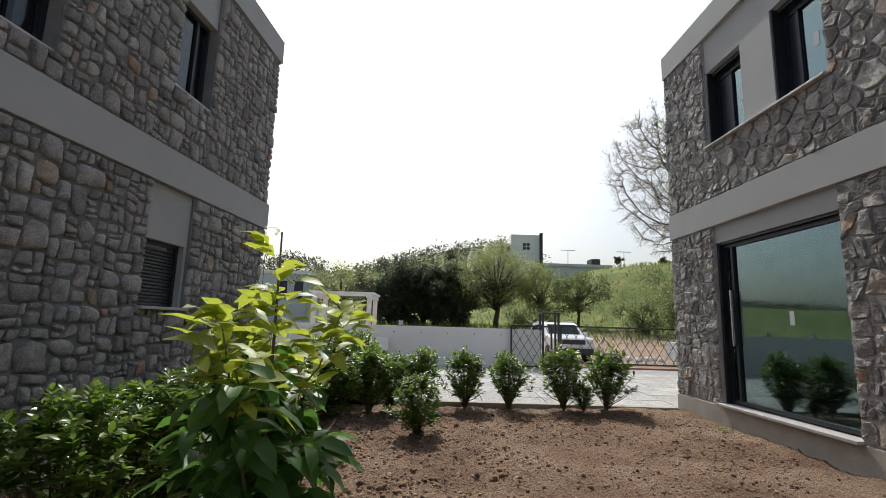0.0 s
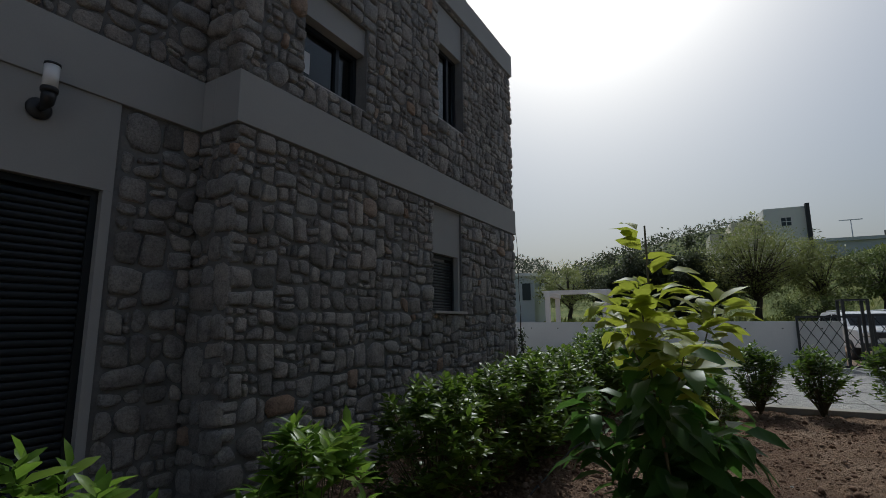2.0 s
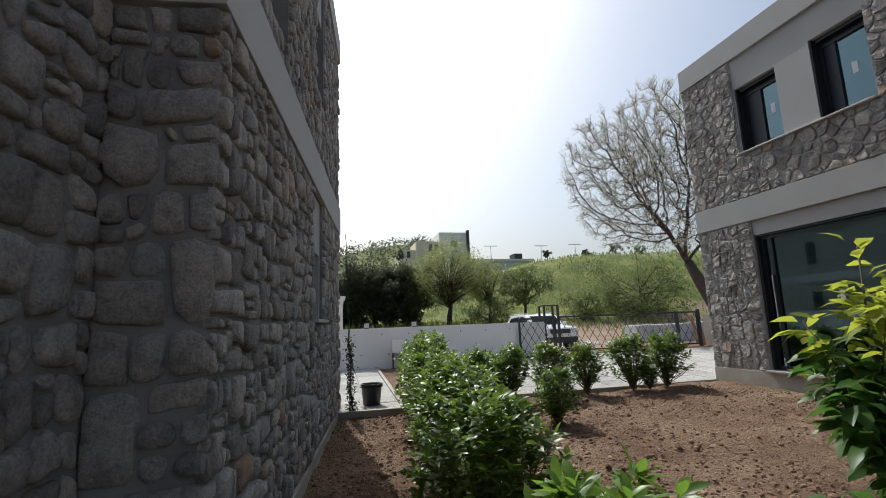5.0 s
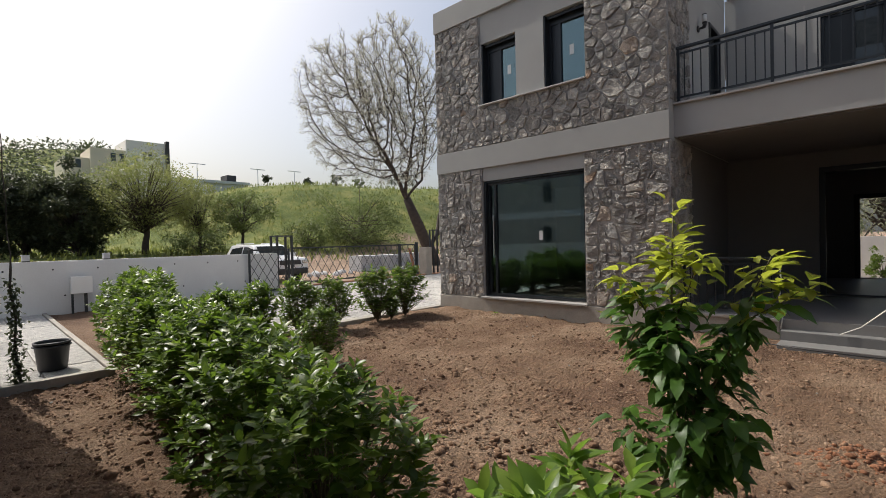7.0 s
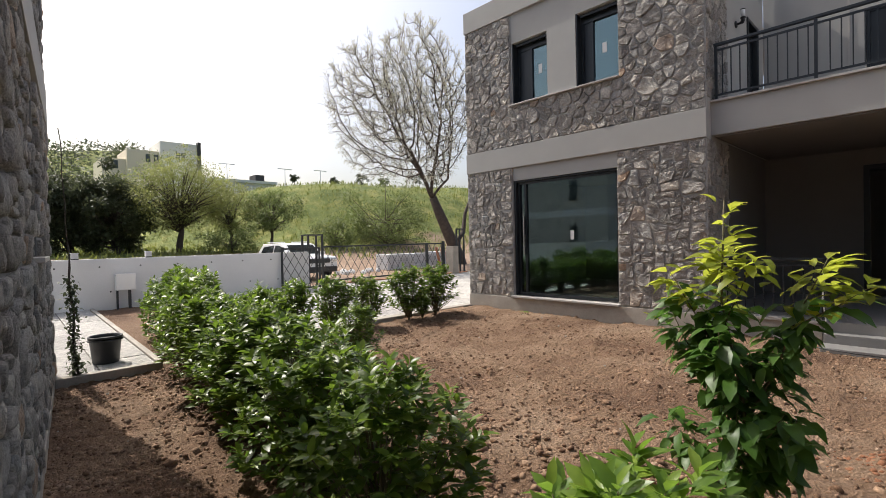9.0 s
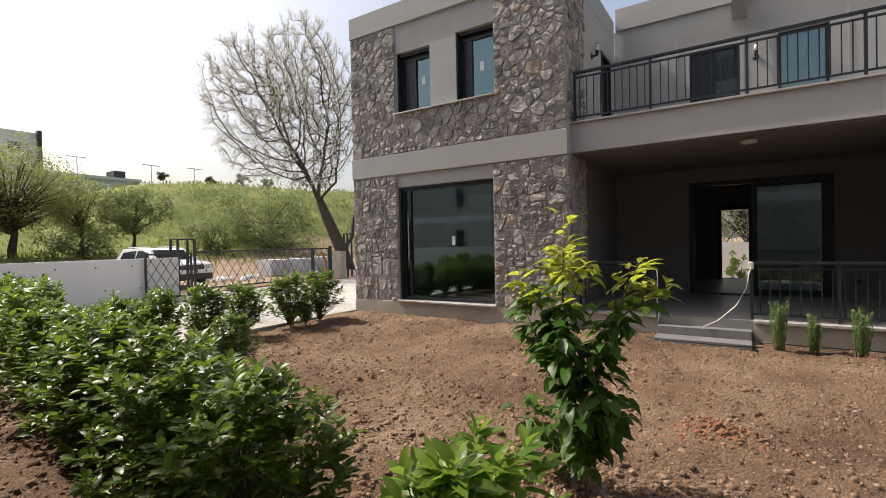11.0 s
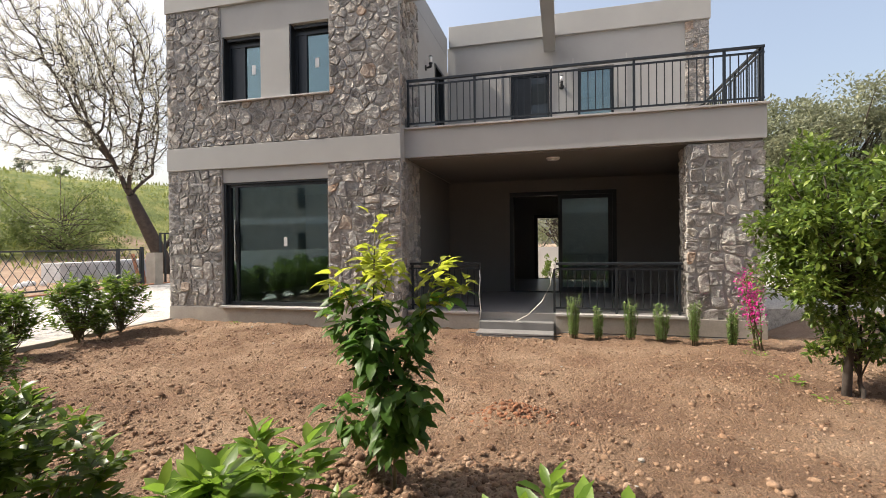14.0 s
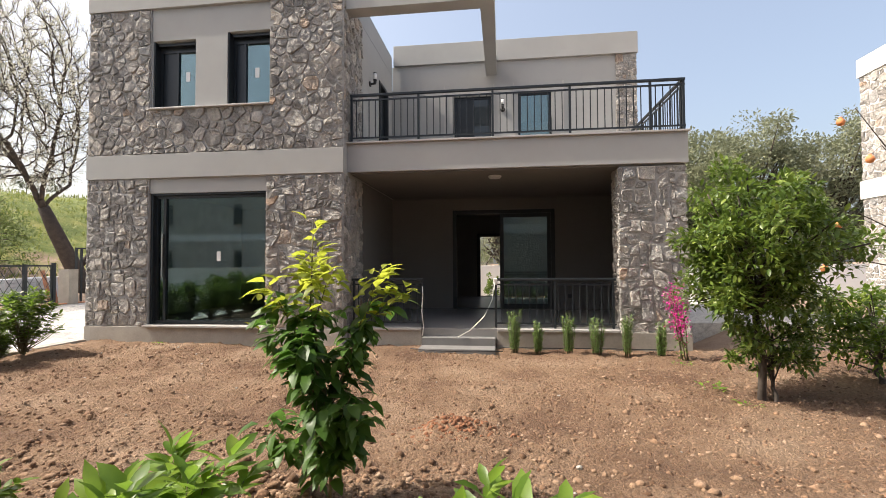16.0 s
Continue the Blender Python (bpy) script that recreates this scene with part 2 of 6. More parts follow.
def raw(name, verts, faces, material, parent=None, smooth=False):
    me = bpy.data.meshes.new(name)
    me.from_pydata(verts, [], faces)
    me.update()
    if smooth:
        me.shade_smooth()
    me.materials.append(material)
    ob = new(name, me)
    if parent:
        ob.parent = parent
    return ob


def quick(name, verts, faces, material, parent=None, smooth=False):
    """A mesh from numpy arrays of points and of equal-sided faces."""
    me = bpy.data.meshes.new(name)
    nf, k = faces.shape
    me.vertices.add(len(verts))
    me.vertices.foreach_set("co", np.ascontiguousarray(verts, dtype=np.float32).ravel())
    me.loops.add(nf * k)
    me.loops.foreach_set("vertex_index", np.ascontiguousarray(faces, dtype=np.int32).ravel())
    me.polygons.add(nf)
    me.polygons.foreach_set("loop_start", np.arange(0, nf * k, k, dtype=np.int32))
    me.update(calc_edges=True)
    if smooth:
        me.shade_smooth()
    me.materials.append(material)
    ob = new(name, me)
    if parent:
        ob.parent = parent
    return ob


def empty(name, m=None):
    ob = new(name)
    if m is not None:
        ob.matrix_world = m
    return ob


def box(bm, x0, x1, y0, y1, z0, z1, bevel=0.0):
    r = bmesh.ops.create_cube(bm, size=1.0, matrix=Matrix.LocRotScale(((x0 + x1) / 2, (y0 + y1) / 2, (z0 + z1) / 2), None, (x1 - x0, y1 - y0, z1 - z0)))
    if bevel:
        es = list({e for v in r["verts"] for e in v.link_edges})
        bmesh.ops.bevel(bm, geom=es, offset=bevel, segments=2, affect="EDGES", profile=0.5)


def boxes(*rows, bevel=0.0):
    bm = bmesh.new()
    for r in rows:
        box(bm, *r, bevel=bevel)
    return bm


def tube(bm, pts, radii, sides=6):
    """A tapered round bar along a line of points."""
    rings = []
    side = Vector((0.3, 0.2, 1.0)).normalized()
    for i, p in enumerate(pts):
        p = Vector(p)
        d = (Vector(pts[min(i + 1, len(pts) - 1)]) - Vector(pts[max(i - 1, 0)])).normalized()
        u = d.cross(side if abs(d.dot(side)) < 0.95 else Vector((1, 0, 0))).normalized()
        w = d.cross(u)
        r = radii[i] if isinstance(radii, (list, tuple)) else radii
        rings.append([bm.verts.new(p + (u * math.cos(a) + w * math.sin(a)) * r) for a in (2 * math.pi * k / sides for k in range(sides))])
    for a, b in zip(rings, rings[1:]):
        for k in range(sides):
            bm.faces.new((a[k], a[(k + 1) % sides], b[(k + 1) % sides], b[k])).smooth = True
    bm.faces.new(rings[0][::-1])
    bm.faces.new(rings[-1])


def lathe(bm, profile, sides=20, at=(0, 0, 0)):
    rings = [[bm.verts.new((at[0] + r * math.cos(2 * math.pi * k / sides), at[1] + r * math.sin(2 * math.pi * k / sides), at[2] + z)) for k in range(sides)] for r, z in profile]
    for a, b in zip(rings, rings[1:]):
        for k in range(sides):
            bm.faces.new((a[k], a[(k + 1) % sides], b[(k + 1) % sides], b[k])).smooth = True
    if profile[0][0] > 0.001:
        bm.faces.new(rings[0][::-1])
    if profile[-1][0] > 0.001:
        bm.faces.new(rings[-1])


def wall_boxes(a0, a1, z0, z1, holes, t0, t1, along="x"):
    """The boxes of a wall with openings; a runs along it, t is its thickness."""
    xs = sorted({a0, a1, *[h[0] for h in holes], *[h[1] for h in holes]})
    zs = sorted({z0, z1, *[h[2] for h in holes], *[h[3] for h in holes]})
    xs, zs = [x for x in xs if a0 <= x <= a1], [z for z in zs if z0 <= z <= z1]
    out = []
    for xa, xb in zip(xs, xs[1:]):
        run = None
        for za, zb in zip(zs, zs[1:]):
            inside = any(h[0] < (xa + xb) / 2 < h[1] and h[2] < (za + zb) / 2 < h[3] for h in holes)
            if inside:
                if run:
                    out.append((xa, xb, *run))
                run = None
            else:
                run = (run[0], zb) if run else (za, zb)
        if run:
            out.append((xa, xb, *run))
    return [(xa, xb, t0, t1, za, zb) if along == "x" else (t0, t1, xa, xb, za, zb) for xa, xb, za, zb in out]


# ---- rubble masonry: every stone its own rounded piece ----
def clip(poly, nx, ny, d):
    out = []
    for i, p in enumerate(poly):
        q = poly[(i + 1) % len(poly)]
        a, b = p[0] * nx + p[1] * ny - d, q[0] * nx + q[1] * ny - d
        if a <= 0:
            out.append(p)
        if (a < 0 < b) or (b < 0 < a):
            s = a / (a - b)
            out.append((p[0] + (q[0] - p[0]) * s, p[1] + (q[1] - p[1]) * s))
    return out


def stone_cells(w0, w1, h0, h1, holes, rmin, rmax, rng, slant=0.0):
    seeds, rad = [], []
    P, R = np.zeros((0, 2)), np.zeros(0)
    area = (w1 - w0) * (h1 - h0)
    for k in range(int(area / (rmin * rmin) * 5) + 40):
        big = rng.random() < 0.22
        r = rng.uniform(rmax * 0.7, rmax) if big and k < area / (rmin * rmin) else rng.uniform(rmin, (rmin + rmax) * 0.5)
        p = np.array((rng.uniform(w0, w1), rng.uniform(h0, h1)))
        if any(a - r * 0.3 < p[0] < b + r * 0.3 and c - r * 0.3 < p[1] < d + r * 0.3 for a, b, c, d in holes):
            continue
        if len(P):
            dd = (P - p) * (0.85, 1.15)
            if (np.hypot(dd[:, 0], dd[:, 1]) < (R + r) * 0.82).any():
                continue
        P, R = np.vstack((P, p)), np.append(R, r)
    cells = []
    for i in range(len(P)):
        poly = [(w0, h0), (w1, h0), (w1, h1), (w0, h1)]
        d2 = P - P[i]
        for j in np.argsort(np.hypot(d2[:, 0], d2[:, 1]))[1:26]:
            dx, dy = P[j][0] - P[i][0], (P[j][1] - P[i][1])
            dist = math.hypot(dx, dy)
            off = (dist * dist + R[i] ** 2 - R[j] ** 2) / (2 * dist)
            nx, ny = dx / dist, dy / dist
            poly = clip(poly, nx, ny, P[i][0] * nx + P[i][1] * ny + off)
            if len(poly) < 3:
                break
        for a, b, c, d in holes:
            x, y = P[i]
            gaps = [(a - x, (1, 0, a)), (x - b, (-1, 0, -b)), (c - y, (0, 1, c)), (y - d, (0, -1, -d))]
            side = max(gaps, key=lambda g: g[0])[1]
            if any(a - 0.6 < q[0] < b + 0.6 and c - 0.6 < q[1] < d + 0.6 for q in poly):
                inside = clip(clip(clip(clip(poly, 1, 0, b), -1, 0, -a), 0, 1, d), 0, -1, -c)
                if len(inside) > 2:
                    poly = clip(poly, *side)
        if len(poly) >= 3:
            cells.append(poly)
    return cells


def block_cells(w0, w1, h0, h1, holes, small, large, rng, sway=0.1):
    """Roughly squared blocks: the face split again and again, then all joints bent alike."""
    done, todo = [], [(w0, w1, h0, h1)]
    while todo:
        a, b, c, d = todo.pop()
        cut = None
        for p, q, r, t in holes:
            if p < b - 1e-4 and q > a + 1e-4 and r < d - 1e-4 and t > c + 1e-4:
                if c < r < d:
                    cut = ("h", r)
                elif c < t < d:
                    cut = ("h", t)
                elif a < p < b:
                    cut = ("v", p)
                elif a < q < b:
                    cut = ("v", q)
                else:
                    cut = "gone"
        if cut == "gone":
            continue
        w, h = b - a, d - c
        if cut is None:
            if w * h < small + (large - small) * rng.random() ** 1.7 and max(w, h) < 1.9 * min(w, h) + 0.03:
                done.append((a, b, c, d))
                continue
            f = rng.uniform(0.28, 0.72)
            cut = ("v", a + w * f) if w > h * rng.uniform(0.85, 1.3) else ("h", c + h * f)
        if cut[0] == "v":
            todo += [(a, cut[1], c, d), (cut[1], b, c, d)]
        else:
            todo += [(a, b, c, cut[1]), (a, b, cut[1], d)]
    seed = rng.uniform(0, 50)

    def bend(x, y):
        edge = min(1.0, max(0.0, min(x - w0, w1 - x) * 8)), min(1.0, max(0.0, min(y - h0, h1 - y) * 8))
        for p, q, r, t in holes:
            gap = max(p - x, x - q, r - y, y - t)
            edge = (edge[0] * min(1.0, max(0.0, gap * 8)), edge[1] * min(1.0, max(0.0, gap * 8)))
        dx = sway * noise.noise((x * 3.1, y * 3.1, seed)) + 0.5 * sway * noise.noise((x * 8, y * 8, seed + 9))
        dy = sway * noise.noise((x * 3.1, y * 3.1, seed + 20)) + 0.5 * sway * noise.noise((x * 8, y * 8, seed + 30))
        return x + dx * edge[0], y + dy * edge[1]

    cells = []
    for a, b, c, d in done:
        k = min(b - a, d - c) * rng.uniform(0.12, 0.48)
        j = [rng.uniform(0, k) for _ in range(4)]
        cells.append([bend(*p) for p in ((a + j[0], c), (b - j[1], c), (b, c + j[1]), (b, d - j[2]), (b - j[2], d), (a + j[3], d), (a, d - j[3]), (a, c + j[0]))])
    return cells


def stone_mesh(poly, place, rng, gap=0.007, proud=0.05, soft=False):
    """One worn stone: outline wavered and rounded, face domed, tilted and lumpy."""
    c = (sum(p[0] for p in poly) / len(poly), sum(p[1] for p in poly) / len(poly))
    line = []
    m = len(poly)
    for i in range(m):
        p, q = poly[i], poly[(i + 1) % m]
        ln = math.hypot(q[0] - p[0], q[1] - p[1])
        if ln < 0.012:
            continue
        k = max(1, min(4, int(ln / 0.085)))
        for a in range(k):
            w = 0.008 if a else 0.0
            line.append((p[0] + (q[0] - p[0]) * a / k + rng.uniform(-w, w), p[1] + (q[1] - p[1]) * a / k + rng.uniform(-w, w)))
    pts = []
    n = len(line)
    if n < 3:
        return None
    for i in range(n):
        p, q = line[i], line[(i + 1) % n]
        a = 0.28 if soft else 0.16
        pts.append((p[0] * (1 - a) + q[0] * a, p[1] * (1 - a) + q[1] * a))
        if n < 11:
            pts.append((p[0] * a + q[0] * (1 - a), p[1] * a + q[1] * (1 - a)))
    size = math.sqrt(sum(math.hypot(p[0] - c[0], p[1] - c[1]) ** 2 for p in pts) / len(pts))
    if size < 0.028:
        return None
    h = proud * rng.uniform(0.5, 1.2) * min(1.0, 0.55 + size * 2.5)
    lean = 0.16 if soft else 0.2
    tx, ty, seed = rng.uniform(-lean, lean), rng.uniform(-lean, lean), rng.uniform(0, 90)
    lump = 0.013 if soft else 0.021
    rings = ((1.0, -0.02), (0.97, 0.45), (0.88, 0.86), (0.52, 1.0)) if soft else ((1.0, -0.02), (0.98, 0.55), (0.9, 0.95), (0.5, 1.0))
    n = len(pts)
    verts = []
    for k, (f, z) in enumerate(rings):
        for p in pts:
            dx, dy = p[0] - c[0], p[1] - c[1]
            d = max(1e-4, math.hypot(dx, dy))
            s = f * max(0.3, 1 - gap / d)
            x, y = c[0] + dx * s, c[1] + dy * s
            zz = -0.02 if k == 0 else h * z + (dx * tx + dy * ty) * f * 0.5 * z + ((noise.noise((x * 11, y * 11, seed)) + (0.0 if soft else rng.uniform(-0.25, 0.25))) * lump if k > 1 else 0)
            verts.append(place(x, y, zz))
    verts.append(place(c[0], c[1], h * 1.03 + noise.noise((c[0] * 11, c[1] * 11, seed)) * lump))
    faces = [(k * n + i, k * n + (i + 1) % n, (k + 1) * n + (i + 1) % n, (k + 1) * n + i) for k in range(3) for i in range(n)]
    faces += [(3 * n + i, 3 * n + (i + 1) % n, 4 * n) for i in range(n)]
    return verts, faces


def masonry(wall, w0, w1, h0, h1, holes, place, seed, rmin=0.07, rmax=0.2, proud=0.03, near=None, most=300, flip=False, blocks=None, gap=0.008, soft=False):
    """Stones on a wall face. place(u, z, out) gives the point; near(u, z) picks which stones are pieces of their own."""
    rng = random.Random(seed)
    rest_v, rest_f = [], []
    made = 0
    for poly in (block_cells(w0, w1, h0, h1, holes, *blocks, rng, 0.055 if soft else 0.1) if blocks else stone_cells(w0, w1, h0, h1, holes, rmin, rmax, rng)):
        got = stone_mesh(poly, place, rng, gap * rng.uniform(0.7, 1.6), proud, soft)
        if not got:
            continue
        v, f = got
        if flip:
            f = [q[::-1] for q in f]
        u, z = poly[0]
        if made < most and (near is None or near(u, z)):
            raw("stone", v, f, STONE, wall, soft)
            made += 1
        else:
            k = len(rest_v)
            rest_v += v
            rest_f += [tuple(i + k for i in q) for q in f]
    if rest_f:
        ob = raw("stonework", rest_v, rest_f, STONE, wall, soft)
        tagged(ob, "smaller and higher grey rubble stones", "", "", "stuff")


def structure(name, bm, material, label, m=None, category="wall"):
    ob = part(name, bm, material)
    if m is not None:
        ob.matrix_world = m
    return tagged(ob, label, category, "", "structure")


def window(name, x0, x1, y, z0, z1, m, label, bars=(), sill=True, sticker=None, dark_first=False, profile=0.055, glass=None):
    """A dark framed window in a wall that faces the way of y falling (or rising, with a turned m)."""
    e = empty(name, m)
    tagged(e, label, "window", "", "structure")
    f = profile
    part("frame", boxes((x0, x1, y, y + 0.09, z1 - f, z1), (x0, x1, y, y + 0.09, z0, z0 + f), (x0, x0 + f, y, y + 0.09, z0 + f, z1 - f), (x1 - f, x1, y, y + 0.09, z0 + f, z1 - f)), FRAME, e)
    edges = [x0 + f, *bars, x1 - f]
    for b in bars:
        part("mullion", boxes((b - f / 2, b + f / 2, y + 0.005, y + 0.085, z0 + f, z1 - f)), FRAME, e)
    for k, (a, b) in enumerate(zip(edges, edges[1:])):
        if dark_first and k == 0:
            part("screen", boxes((a + 0.003, b - 0.003, y + 0.02, y + 0.06, z0 + f, z1 - f)), FRAME, e, "dark folded screen")
            continue
        g = part("pane", boxes((a + 0.003, b - 0.003, y + 0.04, y + 0.052, z0 + f, z1 - f)), glass or GLASS, e)
        g.visible_shadow = False
    if sticker:
        part("sticker", boxes((*sticker[:2], y + 0.036, y + 0.0375, *sticker[2:])), PAPER, e, "white paper sticker on the glass")
    if sill:
        part("sill", boxes((x0 - 0.06, x1 + 0.06, y - 0.14, y + 0.1, z0 - 0.035, z0 - 0.002), bevel=0.004), SILLM, e)
    return e


IDENT = Matrix.Identity(4)
# ---- ground ----
def smooth(a, b, v):
    s = min(1.0, max(0.0, (v - a) / (b - a)))
    return s * s * (3 - 2 * s)


def garden_height(x, y):
    return -0.02 - 0.006 * max(0.0, min(9.0, x)) - 0.013 * max(0.0, min(8.0, -y))


def terrain(x, y):
    z = -0.62 + 0.79 * smooth(-5.9, -6.6, x) + 0.1 * max(0.0, min(10.5, -11.0 - x))
    if y > 9.5 or x > 12:
        z = max(z, -0.62 + 0.5 * max(smooth(9.5, 10.5, y), smooth(13.2, 14.2, x)))
    berm = smooth(5.0, 18.0, y + 0.32 * (-x - 22)) * smooth(-17.0, -33.0, x)
    z += berm * (5.7 + 0.03 * y)
    z += 4.0 * smooth(-30, -60, x) * (1 - berm)
    hill = smooth(-80, -150, x) * (18 * math.exp(-((y - 20) / (60.0 if y < 20 else 12.0)) ** 2) + 3)
    z += hill
    if x < -14:
        z += 0.35 * noise.noise((x * 0.13, y * 0.13, 0)) * smooth(-14, -25, x)
    return z


def spread(lo, hi, near0, near1, step, grow):
    vals = list(np.arange(near0, near1, step))
    s, v = step, near1
    while v < hi:
        vals.append(v)
        s *= grow
        v += s
    vals.append(hi)
    s, v = step, near0
    while v > lo:
        s *= grow
        v -= s
        vals.append(max(v, lo))
    return sorted(set(round(float(q), 4) for q in vals))


def sheet(name, xs, ys, height, material, smooth_shade=True):
    V = np.array([(x, y, height(x, y)) for y in ys for x in xs])
    nx = len(xs)
    F = np.array([(j * nx + i, j * nx + i + 1, (j + 1) * nx + i + 1, (j + 1) * nx + i) for j in range(len(ys) - 1) for i in range(nx - 1)])
    return quick(name, V, F, material, None, smooth_shade)


tagged(sheet("ground", spread(-1500, 1500, -60, 20, 1.0, 1.25), spread(-1500, 1500, -30, 45, 1.0, 1.25), terrain, GROUND),
       "bare brown earth turning into spring grass and a green bank", "ground", "", "structure")


SOIL_X, SOIL_Y = list(np.arange(0.0, 14.6, 0.034)), list(np.arange(-9.9, 0.5, 0.034))


def soil_height(x, y):
    z = garden_height(x, y)
    z += 0.045 * noise.noise((x * 1.3, y * 1.3, 3)) + 0.035 * noise.noise((x * 4.1, y * 4.1, 7)) + 0.026 * noise.noise((x * 10, y * 10, 1))
    z += 0.036 * abs(noise.noise((x * 19, y * 19, 2)))
    z += 0.1 * math.exp(-((x - 7.8) ** 2 + (y + 4.0) ** 2) / 0.07)
    return z


tagged(sheet("garden_soil", SOIL_X, SOIL_Y, soil_height, SOIL),
       "freshly tilled red brown garden soil with clods", "soil", "", "structure")
tagged(sheet("planting_bed", list(np.arange(-5.75, 0.05, 0.08)), list(np.arange(-6.86, -5.6, 0.08)), lambda x, y: -0.03 - 0.028 * x + 0.03 * noise.noise((x * 3, y * 3, 0)), SOIL),
       "narrow strip of brown soil under the hedge", "soil", "", "structure")


def clods():
    """Loose crumbs over the tilled bed, with larger clods along the hedge and round the lemon tree."""
    g = np.random.default_rng(5)
    me = bpy.data.objects["garden_soil"].data
    co = np.empty(len(me.vertices) * 3, dtype=np.float32)
    me.vertices.foreach_get("co", co)
    Z = co.reshape(-1, 3)[:, 2].reshape(len(SOIL_Y), len(SOIL_X))

    def lay(name, x, y, r, label, material=CLOD):
        i = np.clip(((x - SOIL_X[0]) / 0.034).astype(int), 0, len(SOIL_X) - 1)
        j = np.clip(((y - SOIL_Y[0]) / 0.034).astype(int), 0, len(SOIL_Y) - 1)
        n = len(x)
        ring = np.array([(math.cos(a), math.sin(a), 0.1) for a in np.arange(5) * 1.2566])
        V = np.vstack((ring, ring[:, [0, 1, 2]] * (0.6, 0.6, 0) + (0, 0, 0.72), [(0, 0, 0.85)], ring * (0.8, 0.8, 0) + (0, 0, -0.6)))
        T = [(k, (k + 1) % 5, 5 + (k + 1) % 5) for k in range(5)] + [(k, 5 + (k + 1) % 5, 5 + k) for k in range(5)]
        T += [(5 + k, 5 + (k + 1) % 5, 10) for k in range(5)] + [(11 + k, 11 + (k + 1) % 5, (k + 1) % 5) for k in range(5)] + [(11 + k, (k + 1) % 5, k) for k in range(5)]
        a = g.uniform(0, 6.28, n)
        P = V[None] * g.uniform(0.72, 1.28, (n, len(V), 3)) * (r[:, None] * np.stack((g.uniform(0.8, 1.4, n), g.uniform(0.7, 1.2, n), g.uniform(0.55, 0.95, n)), axis=1))[:, None, :]
        ca, sa = np.cos(a)[:, None], np.sin(a)[:, None]
        X, Y = P[:, :, 0] * ca - P[:, :, 1] * sa, P[:, :, 0] * sa + P[:, :, 1] * ca
        P[:, :, 0], P[:, :, 1] = X + x[:, None], Y + y[:, None]
        P[:, :, 2] += Z[j, i][:, None]
        F = (np.array(T)[None] + (np.arange(n) * len(V))[:, None, None]).reshape(-1, 3)
        tagged(quick(name, P.reshape(-1, 3), F, material), label, "clods", "", "stuff")

    n = 38000
    y = -8.3 + 8.0 * g.random(n) ** 1.25
    x = g.uniform(0.6, 12.6, n)
    bare = np.array([noise.noise((p * 0.8, q * 0.8, 11)) for p, q in zip(x, y)])
    some = bare + g.uniform(-0.5, 0.5, n) > -0.2
    lay("soil_crumbs", x[some], y[some], 0.006 + 0.018 * g.random(some.sum()) ** 2.6, "loose crumbs of red brown soil")
    n = 5200
    x, y = np.concatenate((g.uniform(0.8, 9.5, n // 2), g.normal(7.2, 0.9, n // 4), g.uniform(0.6, 12.5, n // 4))), np.concatenate((g.normal(-6.2, 0.75, n // 2), g.normal(-5.5, 0.45, n // 4), g.uniform(-8, -0.5, n // 4)))
    lay("soil_mound", g.normal(7.8, 0.2, 420), g.normal(-4.03, 0.13, 420), 0.008 + 0.024 * g.random(420) ** 2.5, "small heap of darker red dug soil", DUG)
    lay("soil_clods", x, y, 0.012 + 0.03 * g.random(len(x)) ** 3.0, "rough clods of dug red brown soil")


def pebbles():
    rng = random.Random(15)
    V, F = [], []
    for k in range(110):
        x, y, r = rng.uniform(0.6, 12), rng.uniform(-8.3, -0.4), 0.006 + 0.018 * rng.random() ** 3
        b, z = len(V), soil_height(x, y) + r * 0.2
        for h, q in ((-0.5, 0.8), (0.2, 1.0), (0.6, 0.5)):
            V += [(x + r * q * math.cos(i * 1.05 + h) * rng.uniform(0.8, 1.3), y + r * q * math.sin(i * 1.05 + h), z + r * h) for i in range(6)]
        F += [(b + l * 6 + i, b + l * 6 + (i + 1) % 6, b + l * 6 + 6 + (i + 1) % 6, b + l * 6 + 6 + i) for l in (0, 1) for i in range(6)] + [tuple(b + 12 + i for i in range(6))]
    tagged(raw("pebbles", V, F, CONCRETE), "small pale pebbles scattered on the soil", "pebbles", "", "stuff")


pebbles()
# ---- paved drive, rising gently towards the gate ----
SLOPE = pose(0, 0, 0, 0, 1.7, 0)
drive = structure("paved_drive", boxes((-6.6, -0.1, -5.55, 0.0, -0.6, -0.03), (-6.6, -0.002, 0.0, 12.0, -0.6, -0.03), (-6.6, 0.42, -11.0, -6.9, -0.6, -0.03)), CONCRETE, "pale grey paved drive with a concrete edge", SLOPE, "paving")
structure("kerb", boxes((-0.1, 0.1, -5.55, -0.06, -0.5, 0.02), (-5.7, -0.1, -5.67, -5.551, -0.5, 0.02), bevel=0.01), CONCRETE, "rough concrete edge of the paved drive", SLOPE, "kerb")
structure("kerb_path", boxes((0.421, 0.52, -8.0, -6.87, -0.5, 0.02), (-5.7, 0.42, -6.899, -6.82, -0.5, 0.02), bevel=0.01), CONCRETE, "rough concrete edge of the side path", SLOPE, "kerb")

